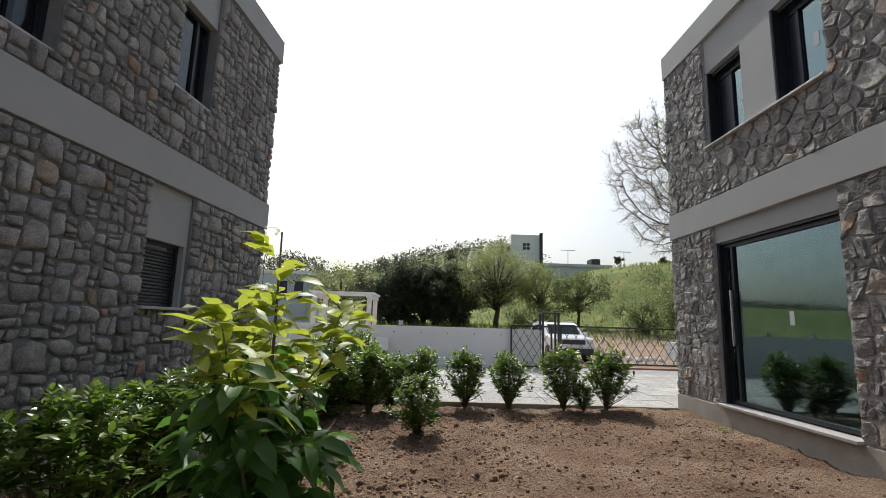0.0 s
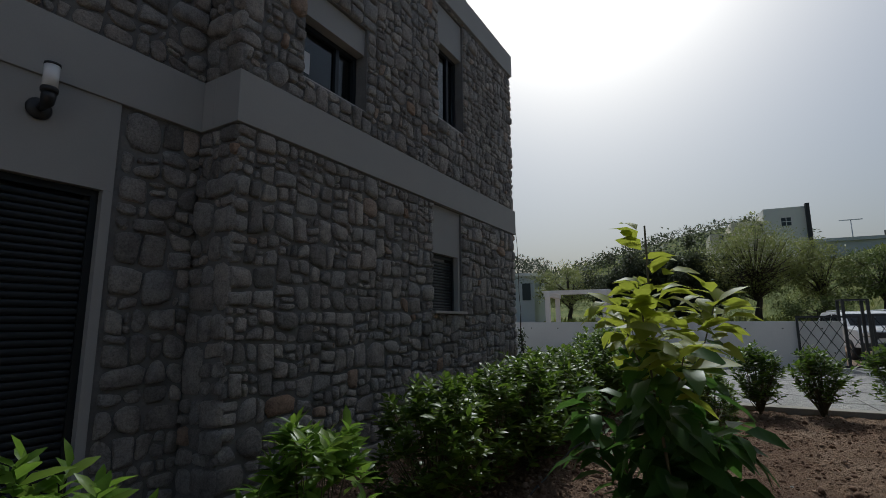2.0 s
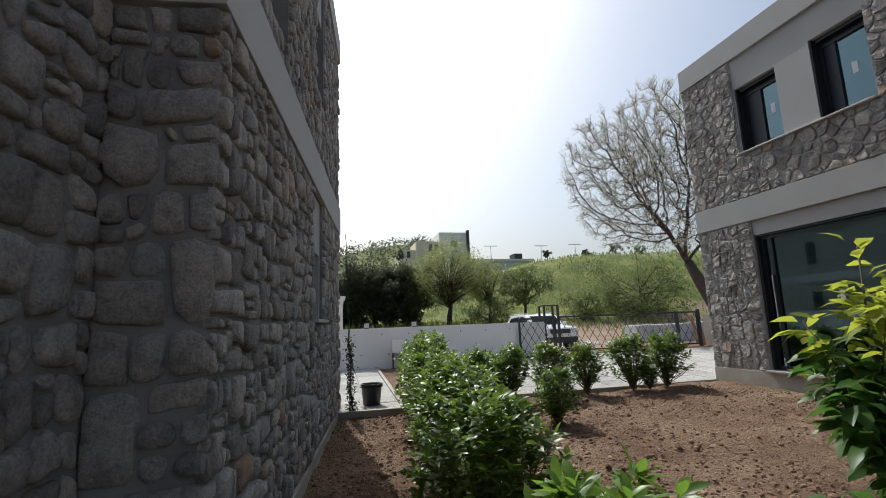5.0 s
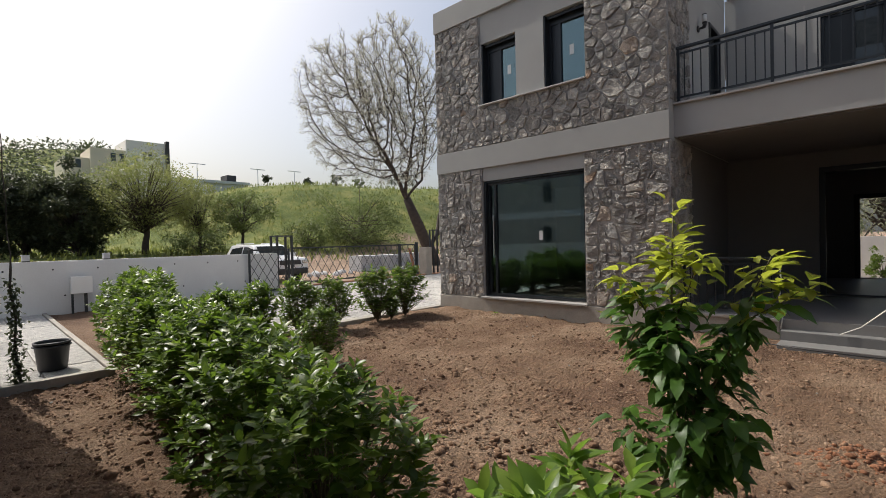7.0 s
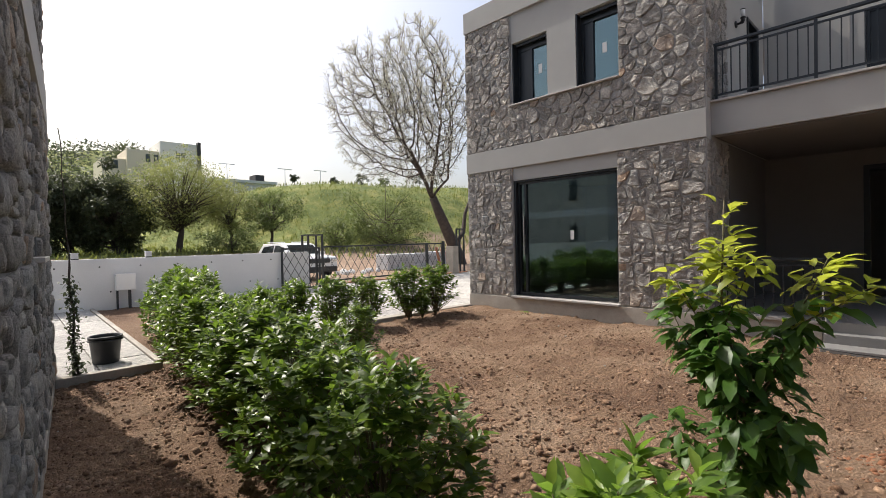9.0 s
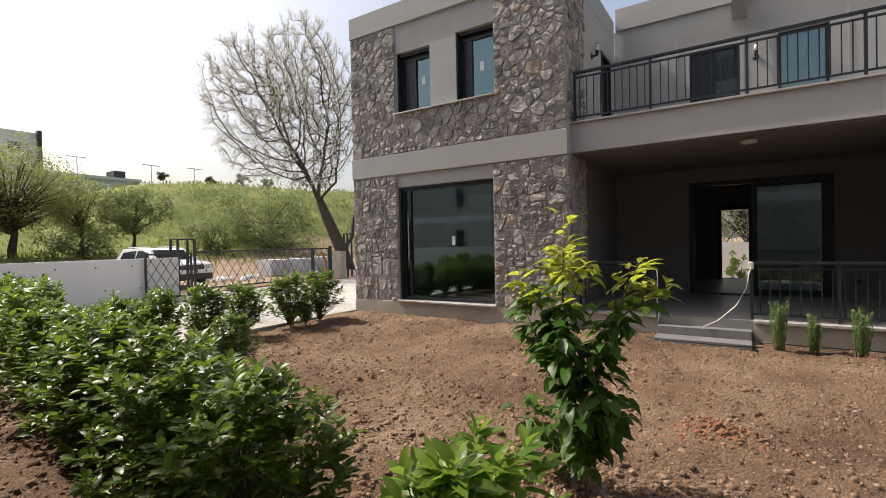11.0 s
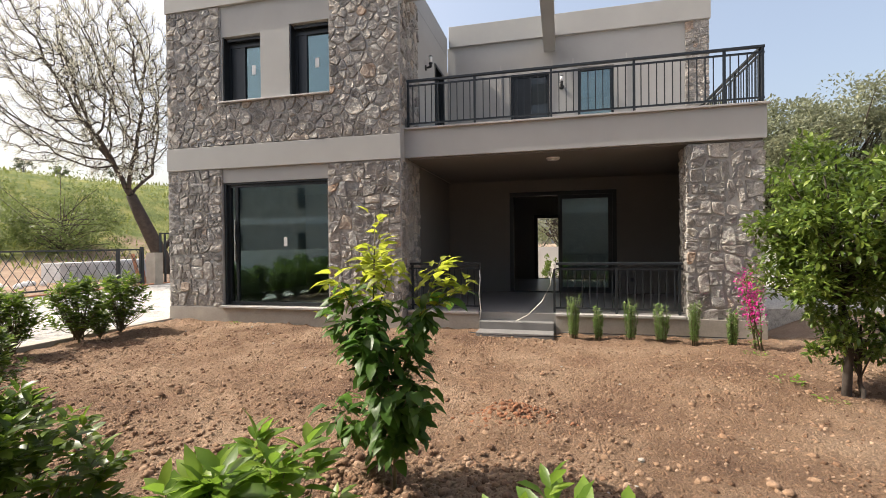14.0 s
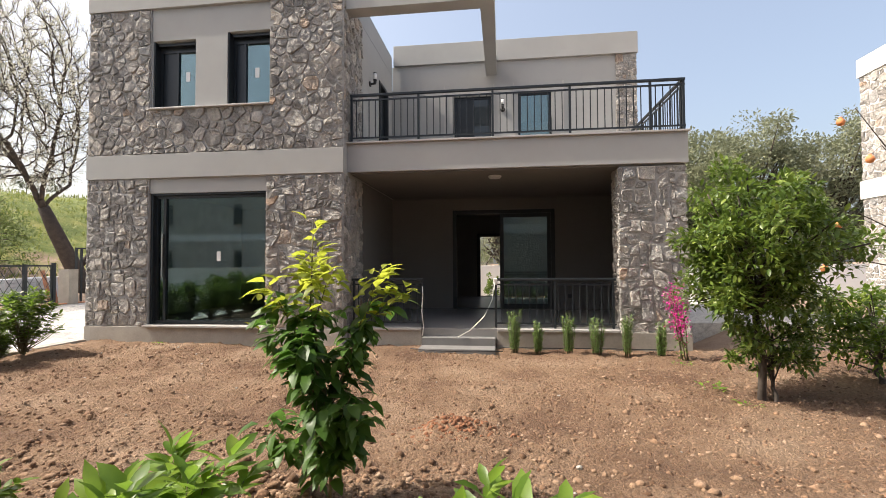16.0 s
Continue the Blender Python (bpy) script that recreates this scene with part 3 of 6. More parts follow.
# ---- white boundary wall ----
WX = -5.7
bw = structure("boundary_wall", boxes((WX - 0.2, WX, -22.0, -1.3, -0.5, 1.34)), WHITEWALL, "white concrete boundary wall with rows of tie holes")
for z in (1.15, 0.55):
    for k in range(16):
        bm = bmesh.new()
        bmesh.ops.create_cone(bm, segments=10, radius1=0.022, radius2=0.016, depth=0.02, cap_ends=True, matrix=pose(WX + 0.004, -1.7 - k * 0.83 + (0.2 if z < 1 else 0), z, 0, 90, 0))
        part("tie_hole", bm, CARTRIM, bw)

# ---- the house across the garden ----
STONE_LOW = (0.27, 3.19)
GW = (1.355, 3.82, 0.27, 3.19)
UPW = (1.37, 3.88, 4.58, 6.6)
BLK = 5.36
EASTX = 11.56
BACKY = 3.9
wall = structure("wall_front", boxes(*wall_boxes(0, BLK, -0.6, 6.6, [GW, UPW], 0.0, 0.3)), MORTAR, "grey rubble stone front wall of a new two-storey house")
structure("plinth_front", boxes((0.005, BLK - 0.005, -0.03, -0.002, -0.6, 0.27), bevel=0.006), CONCRETE, "raw concrete plinth stained with soil", None, "plinth")
masonry(wall, 0.005, BLK - 0.01, 0.28, 3.185, [GW], lambda u, z, o: (u, -o, z), 11, near=lambda u, z: True, blocks=(0.017, 0.11), gap=0.009, proud=0.036)
masonry(wall, 0.005, BLK - 0.01, 3.68, 6.595, [UPW], lambda u, z, o: (u, -o, z), 12, near=lambda u, z: u > 2.8, rmin=0.07, rmax=0.18, gap=0.011, proud=0.036)
structure("band_front", boxes((-0.004, BLK + 0.004, -0.035, 0.3, 3.195, 3.67), bevel=0.006), PLASTER, "plain grey plastered floor band", None, "band")
structure("parapet_front", boxes((-0.004, BLK + 0.004, -0.045, 0.3, 6.6, 7.1), (-0.004, 0.25, 0.3, 9.0, 6.6, 7.1), (BLK - 0.2, BLK + 0.004, 0.3, BACKY, 6.6, 7.1), bevel=0.006), PLASTER, "plain grey plastered roof parapet", None, "parapet")
# recessed lintel over the large window, panel round the two upper windows
structure("lintel_panel", boxes((1.362, 3.818, 0.03, 0.28, 2.9, 3.188)), PLASTER, "recessed grey plaster shutter box over a window", None, "panel")
U1, U2 = (1.4, 2.32, 4.6, 5.96), (2.99, 3.874, 4.6, 6.05)
structure("window_panel", boxes(*wall_boxes(1.375, 3.8785, 4.585, 6.598, [U1, U2], 0.02, 0.26)), PLASTER, "smooth grey plaster panel between upper windows", None, "panel")
structure("sill_upper", boxes((1.38, 3.9, -0.09, 0.2, 4.555, 4.584), bevel=0.004), SILLM, "long grey marble window sill", None, "sill")
window("window_1", 1.42, 3.8, 0.12, 0.33, 2.86, IDENT, "large dark framed fixed ground floor window", bars=(1.62,), sill=False, sticker=(2.72, 2.80, 1.55, 1.74))
part("handle", boxes((1.585, 1.61, 0.07, 0.119, 1.22, 2.1), bevel=0.004), CHROME, bpy.data.objects["window_1"], "long pale pull handle")
structure("sill_ground", boxes((1.33, 3.85, -0.1, 0.24, 0.272, 0.31), bevel=0.004), SILLM, "pale marble sill of the large window", None, "sill")
structure("shutter_guide", boxes((1.375, 1.419, 0.05, 0.2, 0.32, 2.89), (1.42, 3.81, 0.06, 0.2, 2.862, 2.897)), FRAME, "anthracite shutter guide beside a window", None, "guide")
for k, (U, bar) in enumerate(((U1, 1.79), (U2, 3.25))):
    sx = bar + (0.17 if k == 0 else 0.2)
    window("window_2" if k == 0 else "window_3", U[0] + 0.03, U[1] - 0.004, 0.2, U[2] + 0.004, U[3] - 0.12, IDENT, "upper dark framed window with a sticker", bars=(bar,), sill=False, sticker=(sx, sx + 0.09, 5.2, 5.4), dark_first=True)
    structure("shutter_guide", boxes((U[0] + 0.002, U[0] + 0.028, 0.04, 0.24, U[2] + 0.002, U[3] - 0.002), (U[0] + 0.028, U[1] - 0.002, 0.2, 0.27, U[3] - 0.119, U[3] - 0.002)), FRAME, "anthracite shutter guide in the window reveal", None, "guide")
    structure("shutter_rail", boxes((U[0] + 0.06, U[1] - 0.01, 0.1, 0.125, U[3] - 0.075, U[3] - 0.02), bevel=0.004), RAIL, "grey bottom rail of a raised roller shutter", None, "shutter")

# side return of the block: stone, then plaster
SIDEDOOR = (2.55, 3.45, 3.86, 5.95)
side = structure("wall_block_side", boxes(*wall_boxes(0.301, BACKY, -0.6, 6.6, [SIDEDOOR], BLK - 0.25, BLK, "y")), PLASTER, "plastered side wall of the stone block beside the terrace")
masonry(side, 0.0, 1.15, 0.28, 3.185, [], lambda u, z, o: (BLK + o, u, z), 13, blocks=(0.02, 0.11), gap=0.009)
masonry(side, 0.0, 1.15, 3.86, 6.595, [], lambda u, z, o: (BLK + o, u, z), 14, rmin=0.07, rmax=0.17, gap=0.01)
structure("wall_west", boxes((0, 0.25, 0.301, 9.0, -0.6, 6.6)), MORTAR, "grey outer wall of the house beside the drive")
BD = (7.5, 8.22, 0.29, 2.45)
structure("wall_back", boxes(*wall_boxes(0.251, EASTX, -0.6, 3.2, [BD], 8.75, 9.0)), INSIDE, "interior side of the back wall with an open doorway")
structure("wall_east", boxes((EASTX - 0.25, EASTX, BACKY + 0.251, 8.749, -0.6, 3.2)), PLASTER, "plastered outer wall of the house")
TD = (7.0, 9.66, 0.29, 2.89)
# Terrace back wall, shutter box and ceiling carry their shade in the plaster colour.
structure("wall_terrace", boxes(*wall_boxes(BLK + 0.001, EASTX, -0.6, 3.2, [TD], BACKY, BACKY + 0.25)), SHADEPLASTER, "plastered back wall of the covered terrace")
# Skin laid over the plastered side wall to paint in its shade.
structure("wall_terrace_side", boxes((BLK + 0.002, BLK + 0.014, 1.18, BACKY - 0.001, 0.28, 3.209)), SHADEPLASTER, "thin dark skin for the shade on the terrace side wall")
# Assumed wall, hidden behind the column; added to darken the terrace.
structure("wall_terrace_east", boxes((EASTX - 0.25, EASTX - 0.041, 0.801, BACKY - 0.001, -0.6, 3.2)), SHADEPLASTER, "added unseen end wall that keeps light off the terrace")
structure("partition", boxes((BLK - 0.25, BLK - 0.01, BACKY + 0.252, 8.748, 0.28, 3.2)), INSIDE, "interior partition wall")
structure("shutter_box_terrace", boxes((7.0, 9.66, BACKY - 0.03, BACKY - 0.001, 2.9, 3.13)), SHADEPLASTER, "plastered shutter box over the terrace door", None, "panel")
structure("floor", boxes((0.25, EASTX - 0.25, 0.3, 8.75, -0.1, 0.27), (BLK + 0.002, EASTX - 0.26, 0.24, BACKY, -0.1, 0.275)), TILE, "grey tiled floor of terrace and rooms", None, "floor")
structure("ceiling", boxes((0.25, BLK - 0.25, 0.3, 8.75, 3.2, 3.69), (0.251, BLK - 0.251, 0.301, 8.749, 6.45, 6.6), (BLK, EASTX, BACKY + 0.26, 9.0, 6.6, 6.75)), INSIDE, "plain plastered ceiling slab", None, "ceiling")
structure("terrace_ceiling", boxes((BLK + 0.05, EASTX - 0.04, 0.26, 9.0, 3.21, 3.7)), SHADEPLASTER, "plastered terrace ceiling with shade put into its colour", None, "ceiling")
structure("plinth_terrace", boxes((BLK + 0.05, 6.8, 0.19, 0.24, -0.6, 0.24), (8.2, EASTX, 0.19, 0.24, -0.6, 0.24)), CONCRETE, "raw concrete plinth of the terrace", None, "plinth")
structure("terrace_coping", boxes((BLK + 0.05, 6.8, 0.15, 0.5, 0.241, 0.285), (8.2, 10.34, 0.15, 0.5, 0.241, 0.285), bevel=0.005), SILLM, "marble coping along the terrace edge", None, "coping")
structure("steps", boxes((6.83, 8.17, -0.32, 0.05, -0.5, -0.005, ), (6.83, 8.17, 0.05, 0.3, -0.5, 0.13), bevel=0.008), STEPSTONE, "two dark grey stone steps up to the terrace", None, "steps")
# stone column at the terrace corner
col = structure("column", boxes((10.4, EASTX - 0.04, 0.25, 0.8, -0.6, 3.2)), MORTAR, "broad rubble stone column carrying the balcony", None, "column")
masonry(col, 10.36, EASTX, 0.12, 3.2, [], lambda u, z, o: (u, 0.25 - o, z), 15, blocks=(0.025, 0.13), gap=0.012)
masonry(col, 0.24, 0.82, 0.29, 3.2, [], lambda u, z, o: (10.4 - o, u, z), 16, blocks=(0.02, 0.08), gap=0.012, flip=True)
structure("plinth_column", boxes((10.34, EASTX - 0.03, 0.2, 0.249, -0.6, 0.12)), CONCRETE, "raw concrete foot of the stone column", None, "plinth")
# balcony
structure("balcony_edge", boxes((BLK + 0.006, EASTX, 0.2, 0.259, 3.24, 3.78), (EASTX - 0.04, EASTX, 0.26, BACKY, 3.24, 3.78), (BLK + 0.05, EASTX - 0.041, 0.26, 0.5, 3.7, 3.78)), PLASTER, "plain grey plastered balcony edge", None, "band")
structure("balcony_coping", boxes((BLK + 0.006, EASTX + 0.03, 0.15, 0.55, 3.781, 3.815), (EASTX - 0.35, EASTX + 0.03, 0.551, BACKY, 3.781, 3.815), bevel=0.005), SILLM, "grey marble coping of the balcony", None, "coping")
structure("balcony_floor", boxes((BLK + 0.05, EASTX - 0.36, 0.56, BACKY, 3.701, 3.76)), TILE, "grey tiled balcony floor", None, "floor")
D1, D2 = (7.05, 8.05, 3.78, 5.95), (8.75, 9.62, 3.78, 6.0)
structure("wall_upper_back", boxes(*wall_boxes(BLK + 0.001, EASTX - 0.3, 3.7, 6.85, [D1, D2], BACKY + 0.05, BACKY + 0.3)), PLASTER, "plastered upper back wall behind the balcony")
structure("parapet_back", boxes((BLK + 0.05, EASTX + 0.22, BACKY - 0.03, BACKY + 0.3, 6.85, 7.4), (EASTX - 0.05, EASTX + 0.22, BACKY + 0.3, 9.0, 6.85, 7.4), bevel=0.006), PLASTER, "plain grey plastered roof parapet behind the balcony", None, "parapet")
pil = structure("pilaster", boxes((11.25, EASTX + 0.19, BACKY + 0.03, BACKY + 0.5, 3.7, 6.85)), MORTAR, "rubble stone pilaster at the upper corner", None, "column")
masonry(pil, 11.23, EASTX + 0.21, 3.8, 6.85, [], lambda u, z, o: (u, BACKY + 0.03 - o, z), 17, blocks=(0.015, 0.07), gap=0.01)
# Opaque dark panel and pane stand in for the room's shade behind door_1.
window("door_1", D1[0] + 0.004, D1[1] - 0.004, BACKY + 0.12, D1[2], D1[3] - 0.004, IDENT, "open balcony door, dark panes for the shaded room", bars=(7.55,), sill=False, dark_first=True, glass=CARGLASS)
window("door_2", D2[0] + 0.004, D2[1] - 0.004, BACKY + 0.12, D2[2], D2[3] - 0.004, IDENT, "dark framed glazed balcony door", sill=False)
for gx in (6.78, 8.1, 8.62, 9.9):
    structure("plaster_bead", boxes((gx, gx + 0.03, BACKY + 0.035, BACKY + 0.049, 3.78, 6.25)), SILLM, "thin grey strip beside a balcony door", None, "trim")
# pergola beams over the balcony
structure("pergola_beam", boxes((BLK + 0.006, 8.2, 0.05, 0.38, 6.34, 6.95), (7.92, 8.2, 0.381, BACKY - 0.031, 6.45, 6.95), bevel=0.006), PLASTER, "grey plastered pergola beams over the balcony", None, "beam")
# rooms upstairs
structure("room_upper", boxes((BLK + 0.3, EASTX - 0.31, 8.7, 8.9, 3.7, 6.6), (0.26, BLK - 0.26, 5.0, 5.1, 3.7, 6.45)), INSIDE, "plain interior back walls upstairs", None, "wall")
structure("room_lower", boxes((0.26, BLK - 0.26, 5.2, 5.3, 0.28, 3.19)), INSIDE, "plain interior wall behind the large window", None, "wall")

slab_ = tagged(part("marble_slab", boxes((2.0, 3.5, 0.55, 1.25, 0.271, 0.3), bevel=0.004), PAPER), "pale stone slab lying on the room floor", "slab")
# terrace sliding door: one leaf pushed open
e = tagged(empty("door_terrace"), "dark sliding terrace door standing half open", "door", "", "structure")
yb = BACKY + 0.05
part("frame", boxes((7.0, 9.66, yb, yb + 0.12, 2.79, 2.889), (7.0, 7.1, yb, yb + 0.12, 0.28, 2.79), (9.56, 9.66, yb, yb + 0.12, 0.28, 2.79), (7.1, 9.56, yb, yb + 0.12, 0.276, 0.31)), FRAME, e)
part("stile", boxes((8.24, 8.34, yb + 0.02, yb + 0.1, 0.31, 2.79), (9.46, 9.559, yb + 0.02, yb + 0.1, 0.31, 2.79), (8.34, 9.46, yb + 0.02, yb + 0.1, 2.69, 2.789), (8.34, 9.46, yb + 0.02, yb + 0.1, 0.311, 0.42)), FRAME, e)
part("pane", boxes((8.341, 9.459, yb + 0.05, yb + 0.062, 0.421, 2.689)), GLASS, e).visible_shadow = False
e = tagged(empty("door_back"), "dark framed doorway open to the daylight behind", "door", "", "structure")
part("frame", boxes((7.38, 7.5, 8.7, 8.749, 0.28, 2.57), (8.22, 8.3, 8.7, 8.749, 0.28, 2.57), (7.5, 8.22, 8.7, 8.749, 2.45, 2.57)), FRAME, e)
e = tagged(empty("door_side"), "dark narrow door onto the balcony", "door", "", "structure")
part("frame", boxes((BLK - 0.2, BLK + 0.02, 2.551, 2.62, 3.86, 5.949), (BLK - 0.2, BLK + 0.02, 3.38, 3.449, 3.86, 5.949), (BLK - 0.2, BLK + 0.02, 2.62, 3.38, 5.88, 5.949)), FRAME, e)
part("leaf", boxes((BLK - 0.15, BLK - 0.1, 2.62, 3.38, 3.87, 5.88)), FRAME, e)


def railing(name, x0, x1, z0, z1, y, m, label, posts, step=0.125, tail=0.0):
    e = empty(name, m)
    tagged(e, label, "railing")
    part("handrail", boxes((x0, x1, y - 0.03, y + 0.03, z1 - 0.045, z1), bevel=0.006), RAIL, e)
    part("upper_rail", boxes((x0, x1, y - 0.012, y + 0.012, z1 - 0.13, z1 - 0.1)), RAIL, e)
    part("lower_rail", boxes((x0, x1, y - 0.012, y + 0.012, z0 + 0.07, z0 + 0.1)), RAIL, e)
    for p in posts:
        part("post", boxes((p - 0.02, p + 0.02, y - 0.02, y + 0.02, z0, z1 - 0.046)), RAIL, e)
    n = max(1, round((x1 - x0) / step))
    me = None
    for k in range(1, n):
        x = x0 + (x1 - x0) * k / n
        if any(abs(x - p) < 0.05 for p in posts):
            continue
        if me is None:
            ob = part("baluster", boxes((-0.008, 0.008, -0.008, 0.008, z0 + 0.1, z1 - 0.13)), RAIL, e)
            me = ob.data
        else:
            ob = new("baluster", me)
            ob.parent = e
        ob.location = (x, y, 0)
    return e


railing("balcony_railing", BLK + 0.05, EASTX - 0.02, 3.815, 4.75, 0.24, IDENT, "dark painted iron balcony railing with upright bars", (BLK + 0.08, 6.75, 8.15, 9.55, 10.95, EASTX - 0.05))
railing("balcony_railing", 0.0, BACKY - 0.35, 3.815, 4.75, 0, pose(EASTX - 0.05, 0.29, 0, 0, 0, 90), "dark iron railing on the short side of the balcony", (0.05, 1.2, 2.4, 3.5))
railing("terrace_railing", BLK + 0.06, 6.82, 0.285, 1.2, 0.33, IDENT, "short dark iron terrace railing beside the steps", (BLK + 0.1, 6.8))
railing("terrace_railing", 8.16, 10.33, 0.285, 1.2, 0.33, IDENT, "dark iron terrace railing with upright bars", (8.18, 9.25, 10.28))


def wall_lamp(m, label):
    """A black bracket lamp with an opal tube; its wall is at y = 0 and it stands out towards -y."""
    e = tagged(empty("wall_lamp", m), label, "lamp")
    bm = bmesh.new()
    lathe(bm, ((0.0, 0.0), (0.062, 0.0), (0.066, 0.01), (0.055, 0.028), (0.0, 0.03)), 20)
    bmesh.ops.transform(bm, matrix=pose(0, 0, 0, 90, 0, 0), verts=bm.verts)
    part("wall_plate", bm, BLACKP, e)
    bm = bmesh.new()
    tube(bm, [(0, -0.02, 0), (0, -0.07, 0), (0, -0.115, 0.012), (0, -0.125, 0.04), (0, -0.125, 0.07)], [0.02, 0.022, 0.034, 0.036, 0.037], 12)
    part("elbow", bm, BLACKP, e)
    bm = bmesh.new()
    lathe(bm, ((0.0, 0.07), (0.042, 0.07), (0.044, 0.09), (0.041, 0.1), (0.0, 0.1)), 20, (0, -0.125, 0))
    part("collar", bm, BLACKP, e)
    bm = bmesh.new()
    lathe(bm, ((0.038, 0.1), (0.038, 0.235)), 20, (0, -0.125, 0))
    part("shade", bm, LAMPGLASS, e, "white opal glass tube")
    bm = bmesh.new()
    lathe(bm, ((0.0, 0.235), (0.041, 0.235), (0.041, 0.248), (0.0, 0.25)), 20, (0, -0.125, 0))
    part("cap", bm, BLACKP, e)
    return e


# ---- the near house ----
MA = pose(0.112, -8.004, 0, 0, 0, -5.55)
MF = MA @ pose(0, 0, 0, 0, 0, 180)
L = 6.37
DEPTH = 0.52
AGW, AU1, AU2 = (2.24, 3.12, 1.5, 3.11), (4.66, 5.66, 3.9, 5.0), (2.12, 2.95, 4.5, 6.52)
aw = structure("wall_near", boxes(*wall_boxes(0, L, -0.6, 6.58, [AGW, AU1, AU2], -0.3, 0.0)), SHADEMORTAR, "dark rubble stone wall of the near house in shade", MA)
front = lambda u, z, o: (u, o, z)
masonry(aw, -0.02, L + 0.02, 0.02, 3.12, [AGW], front, 21, near=lambda u, z: u > 2.4, blocks=(0.014, 0.11), flip=True, gap=0.01, soft=True, proud=0.055)
masonry(aw, -0.02, L + 0.02, 3.62, 6.57, [AU1, AU2], front, 22, near=lambda u, z: u > 3.6 and z < 5.4, blocks=(0.014, 0.11), flip=True, gap=0.01, soft=True, proud=0.055)
structure("band_near", boxes((-0.045, L + 0.045, -0.3, 0.05, 3.12, 3.61), (L + 0.0451, 13.0, -DEPTH - 0.2, -DEPTH + 0.05, 3.12, 3.61), (L - 0.2, L + 0.045, -DEPTH - 0.2, -0.301, 3.12, 3.61), bevel=0.006), PLASTER, "grey plastered floor band of the near house", MA, "band")
structure("parapet_near", boxes((-0.045, L + 0.045, -0.3, 0.06, 6.58, 7.06), (L + 0.0451, 13.0, -DEPTH - 0.2, -DEPTH + 0.06, 6.58, 7.06), bevel=0.006), PLASTER, "grey plastered roof parapet of the near house", MA, "parapet")
structure("plinth_near", boxes((0.005, L + 0.03, 0.002, 0.04, -0.6, 0.0), bevel=0.006), CONCRETE, "raw concrete plinth of the near house", MA, "plinth")
asd = structure("wall_near_return", boxes((L - 0.3, L, -DEPTH - 0.2, -0.301, -0.6, 6.58)), SHADEMORTAR, "narrow stone return of the near house", MA)
masonry(asd, -DEPTH - 0.0, 0.03, -0.1, 3.12, [], lambda u, z, o: (L + o, u, z), 23, blocks=(0.025, 0.17), gap=0.011, soft=True, proud=0.055)
masonry(asd, -DEPTH - 0.0, 0.03, 3.62, 6.57, [], lambda u, z, o: (L + o, u, z), 24, blocks=(0.025, 0.17), gap=0.011, soft=True, proud=0.055)
SH = (7.08, 8.12, -0.05, 3.12)
ar = structure("wall_near_recess", boxes(*wall_boxes(L + 0.001, 13.0, -0.6, 6.58, [SH], -DEPTH - 0.3, -DEPTH)), SHADEMORTAR, "set-back rubble stone wall with a shuttered door", MA)
back = lambda u, z, o: (u, o - DEPTH, z)
masonry(ar, L + 0.02, 11.0, -0.1, 3.12, [(7.04, 8.16, -0.2, 3.2)], back, 25, near=lambda u, z: u < 9.2, blocks=(0.014, 0.11), flip=True, gap=0.01, soft=True, proud=0.055)
masonry(ar, L + 0.02, 11.0, 3.62, 6.57, [], back, 26, near=lambda u, z: u < 8 and z < 4.6, blocks=(0.014, 0.11), flip=True, gap=0.01, soft=True, proud=0.055)
structure("lintel_near", boxes((7.0801, 8.1199, -DEPTH - 0.28, -DEPTH + 0.03, 2.39, 3.119), (7.0801, 7.15, -DEPTH - 0.28, -DEPTH + 0.03, -0.05, 2.389), (8.05, 8.1199, -DEPTH - 0.28, -DEPTH + 0.03, -0.05, 2.389)), PLASTER, "smooth grey plaster panel over a shuttered door", MA, "panel")


def shutter(name, x0, x1, z0, z1, y, m, label, pitch=0.055):
    """A closed roller shutter with rounded slats, facing +y."""
    e = tagged(empty(name, m), label, "shutter")
    part("guide_rail", boxes((x0, x0 + 0.05, y - 0.02, y + 0.03, z0, z1)), FRAME, e)
    part("guide_rail", boxes((x1 - 0.05, x1, y - 0.02, y + 0.03, z0, z1)), FRAME, e)
    part("top_rail", boxes((x0 + 0.05, x1 - 0.05, y - 0.02, y + 0.028, z1 - 0.05, z1)), FRAME, e)
    V, F = [], []
    prof = [(0.0, 0.0), (0.007, 0.006), (0.012, 0.016), (0.013, 0.028), (0.010, 0.040), (0.003, 0.047), (-0.006, 0.049), (-0.006, 0.0)]
    s = pitch / 0.055
    for x in (x0 + 0.045, x1 - 0.045):
        V += [(x, a * s, b * s) for a, b in prof]
    k = len(prof)
    F = [(i, (i + 1) % k, k + (i + 1) % k, k + i) for i in range(k)] + [tuple(range(k))[::-1], tuple(range(k, 2 * k))]
    n = int((z1 - 0.05 - z0) / pitch)
    me = None
    for i in range(n):
        if me is None:
            ob = raw("slat", V, F, FRAME, e)
            me = ob.data
        else:
            ob = new("slat", me)
            ob.parent = e
        ob.location = (0, y, z0 + i * pitch)
    return e


shutter("roller_shutter", 7.151, 8.049, -0.05, 2.388, -DEPTH - 0.06, MA, "closed anthracite roller shutter over a door")
shutter("roller_shutter", 2.3, 3.06, 1.53, 2.38, -0.14, MA, "closed anthracite roller shutter of a small window", 0.045)
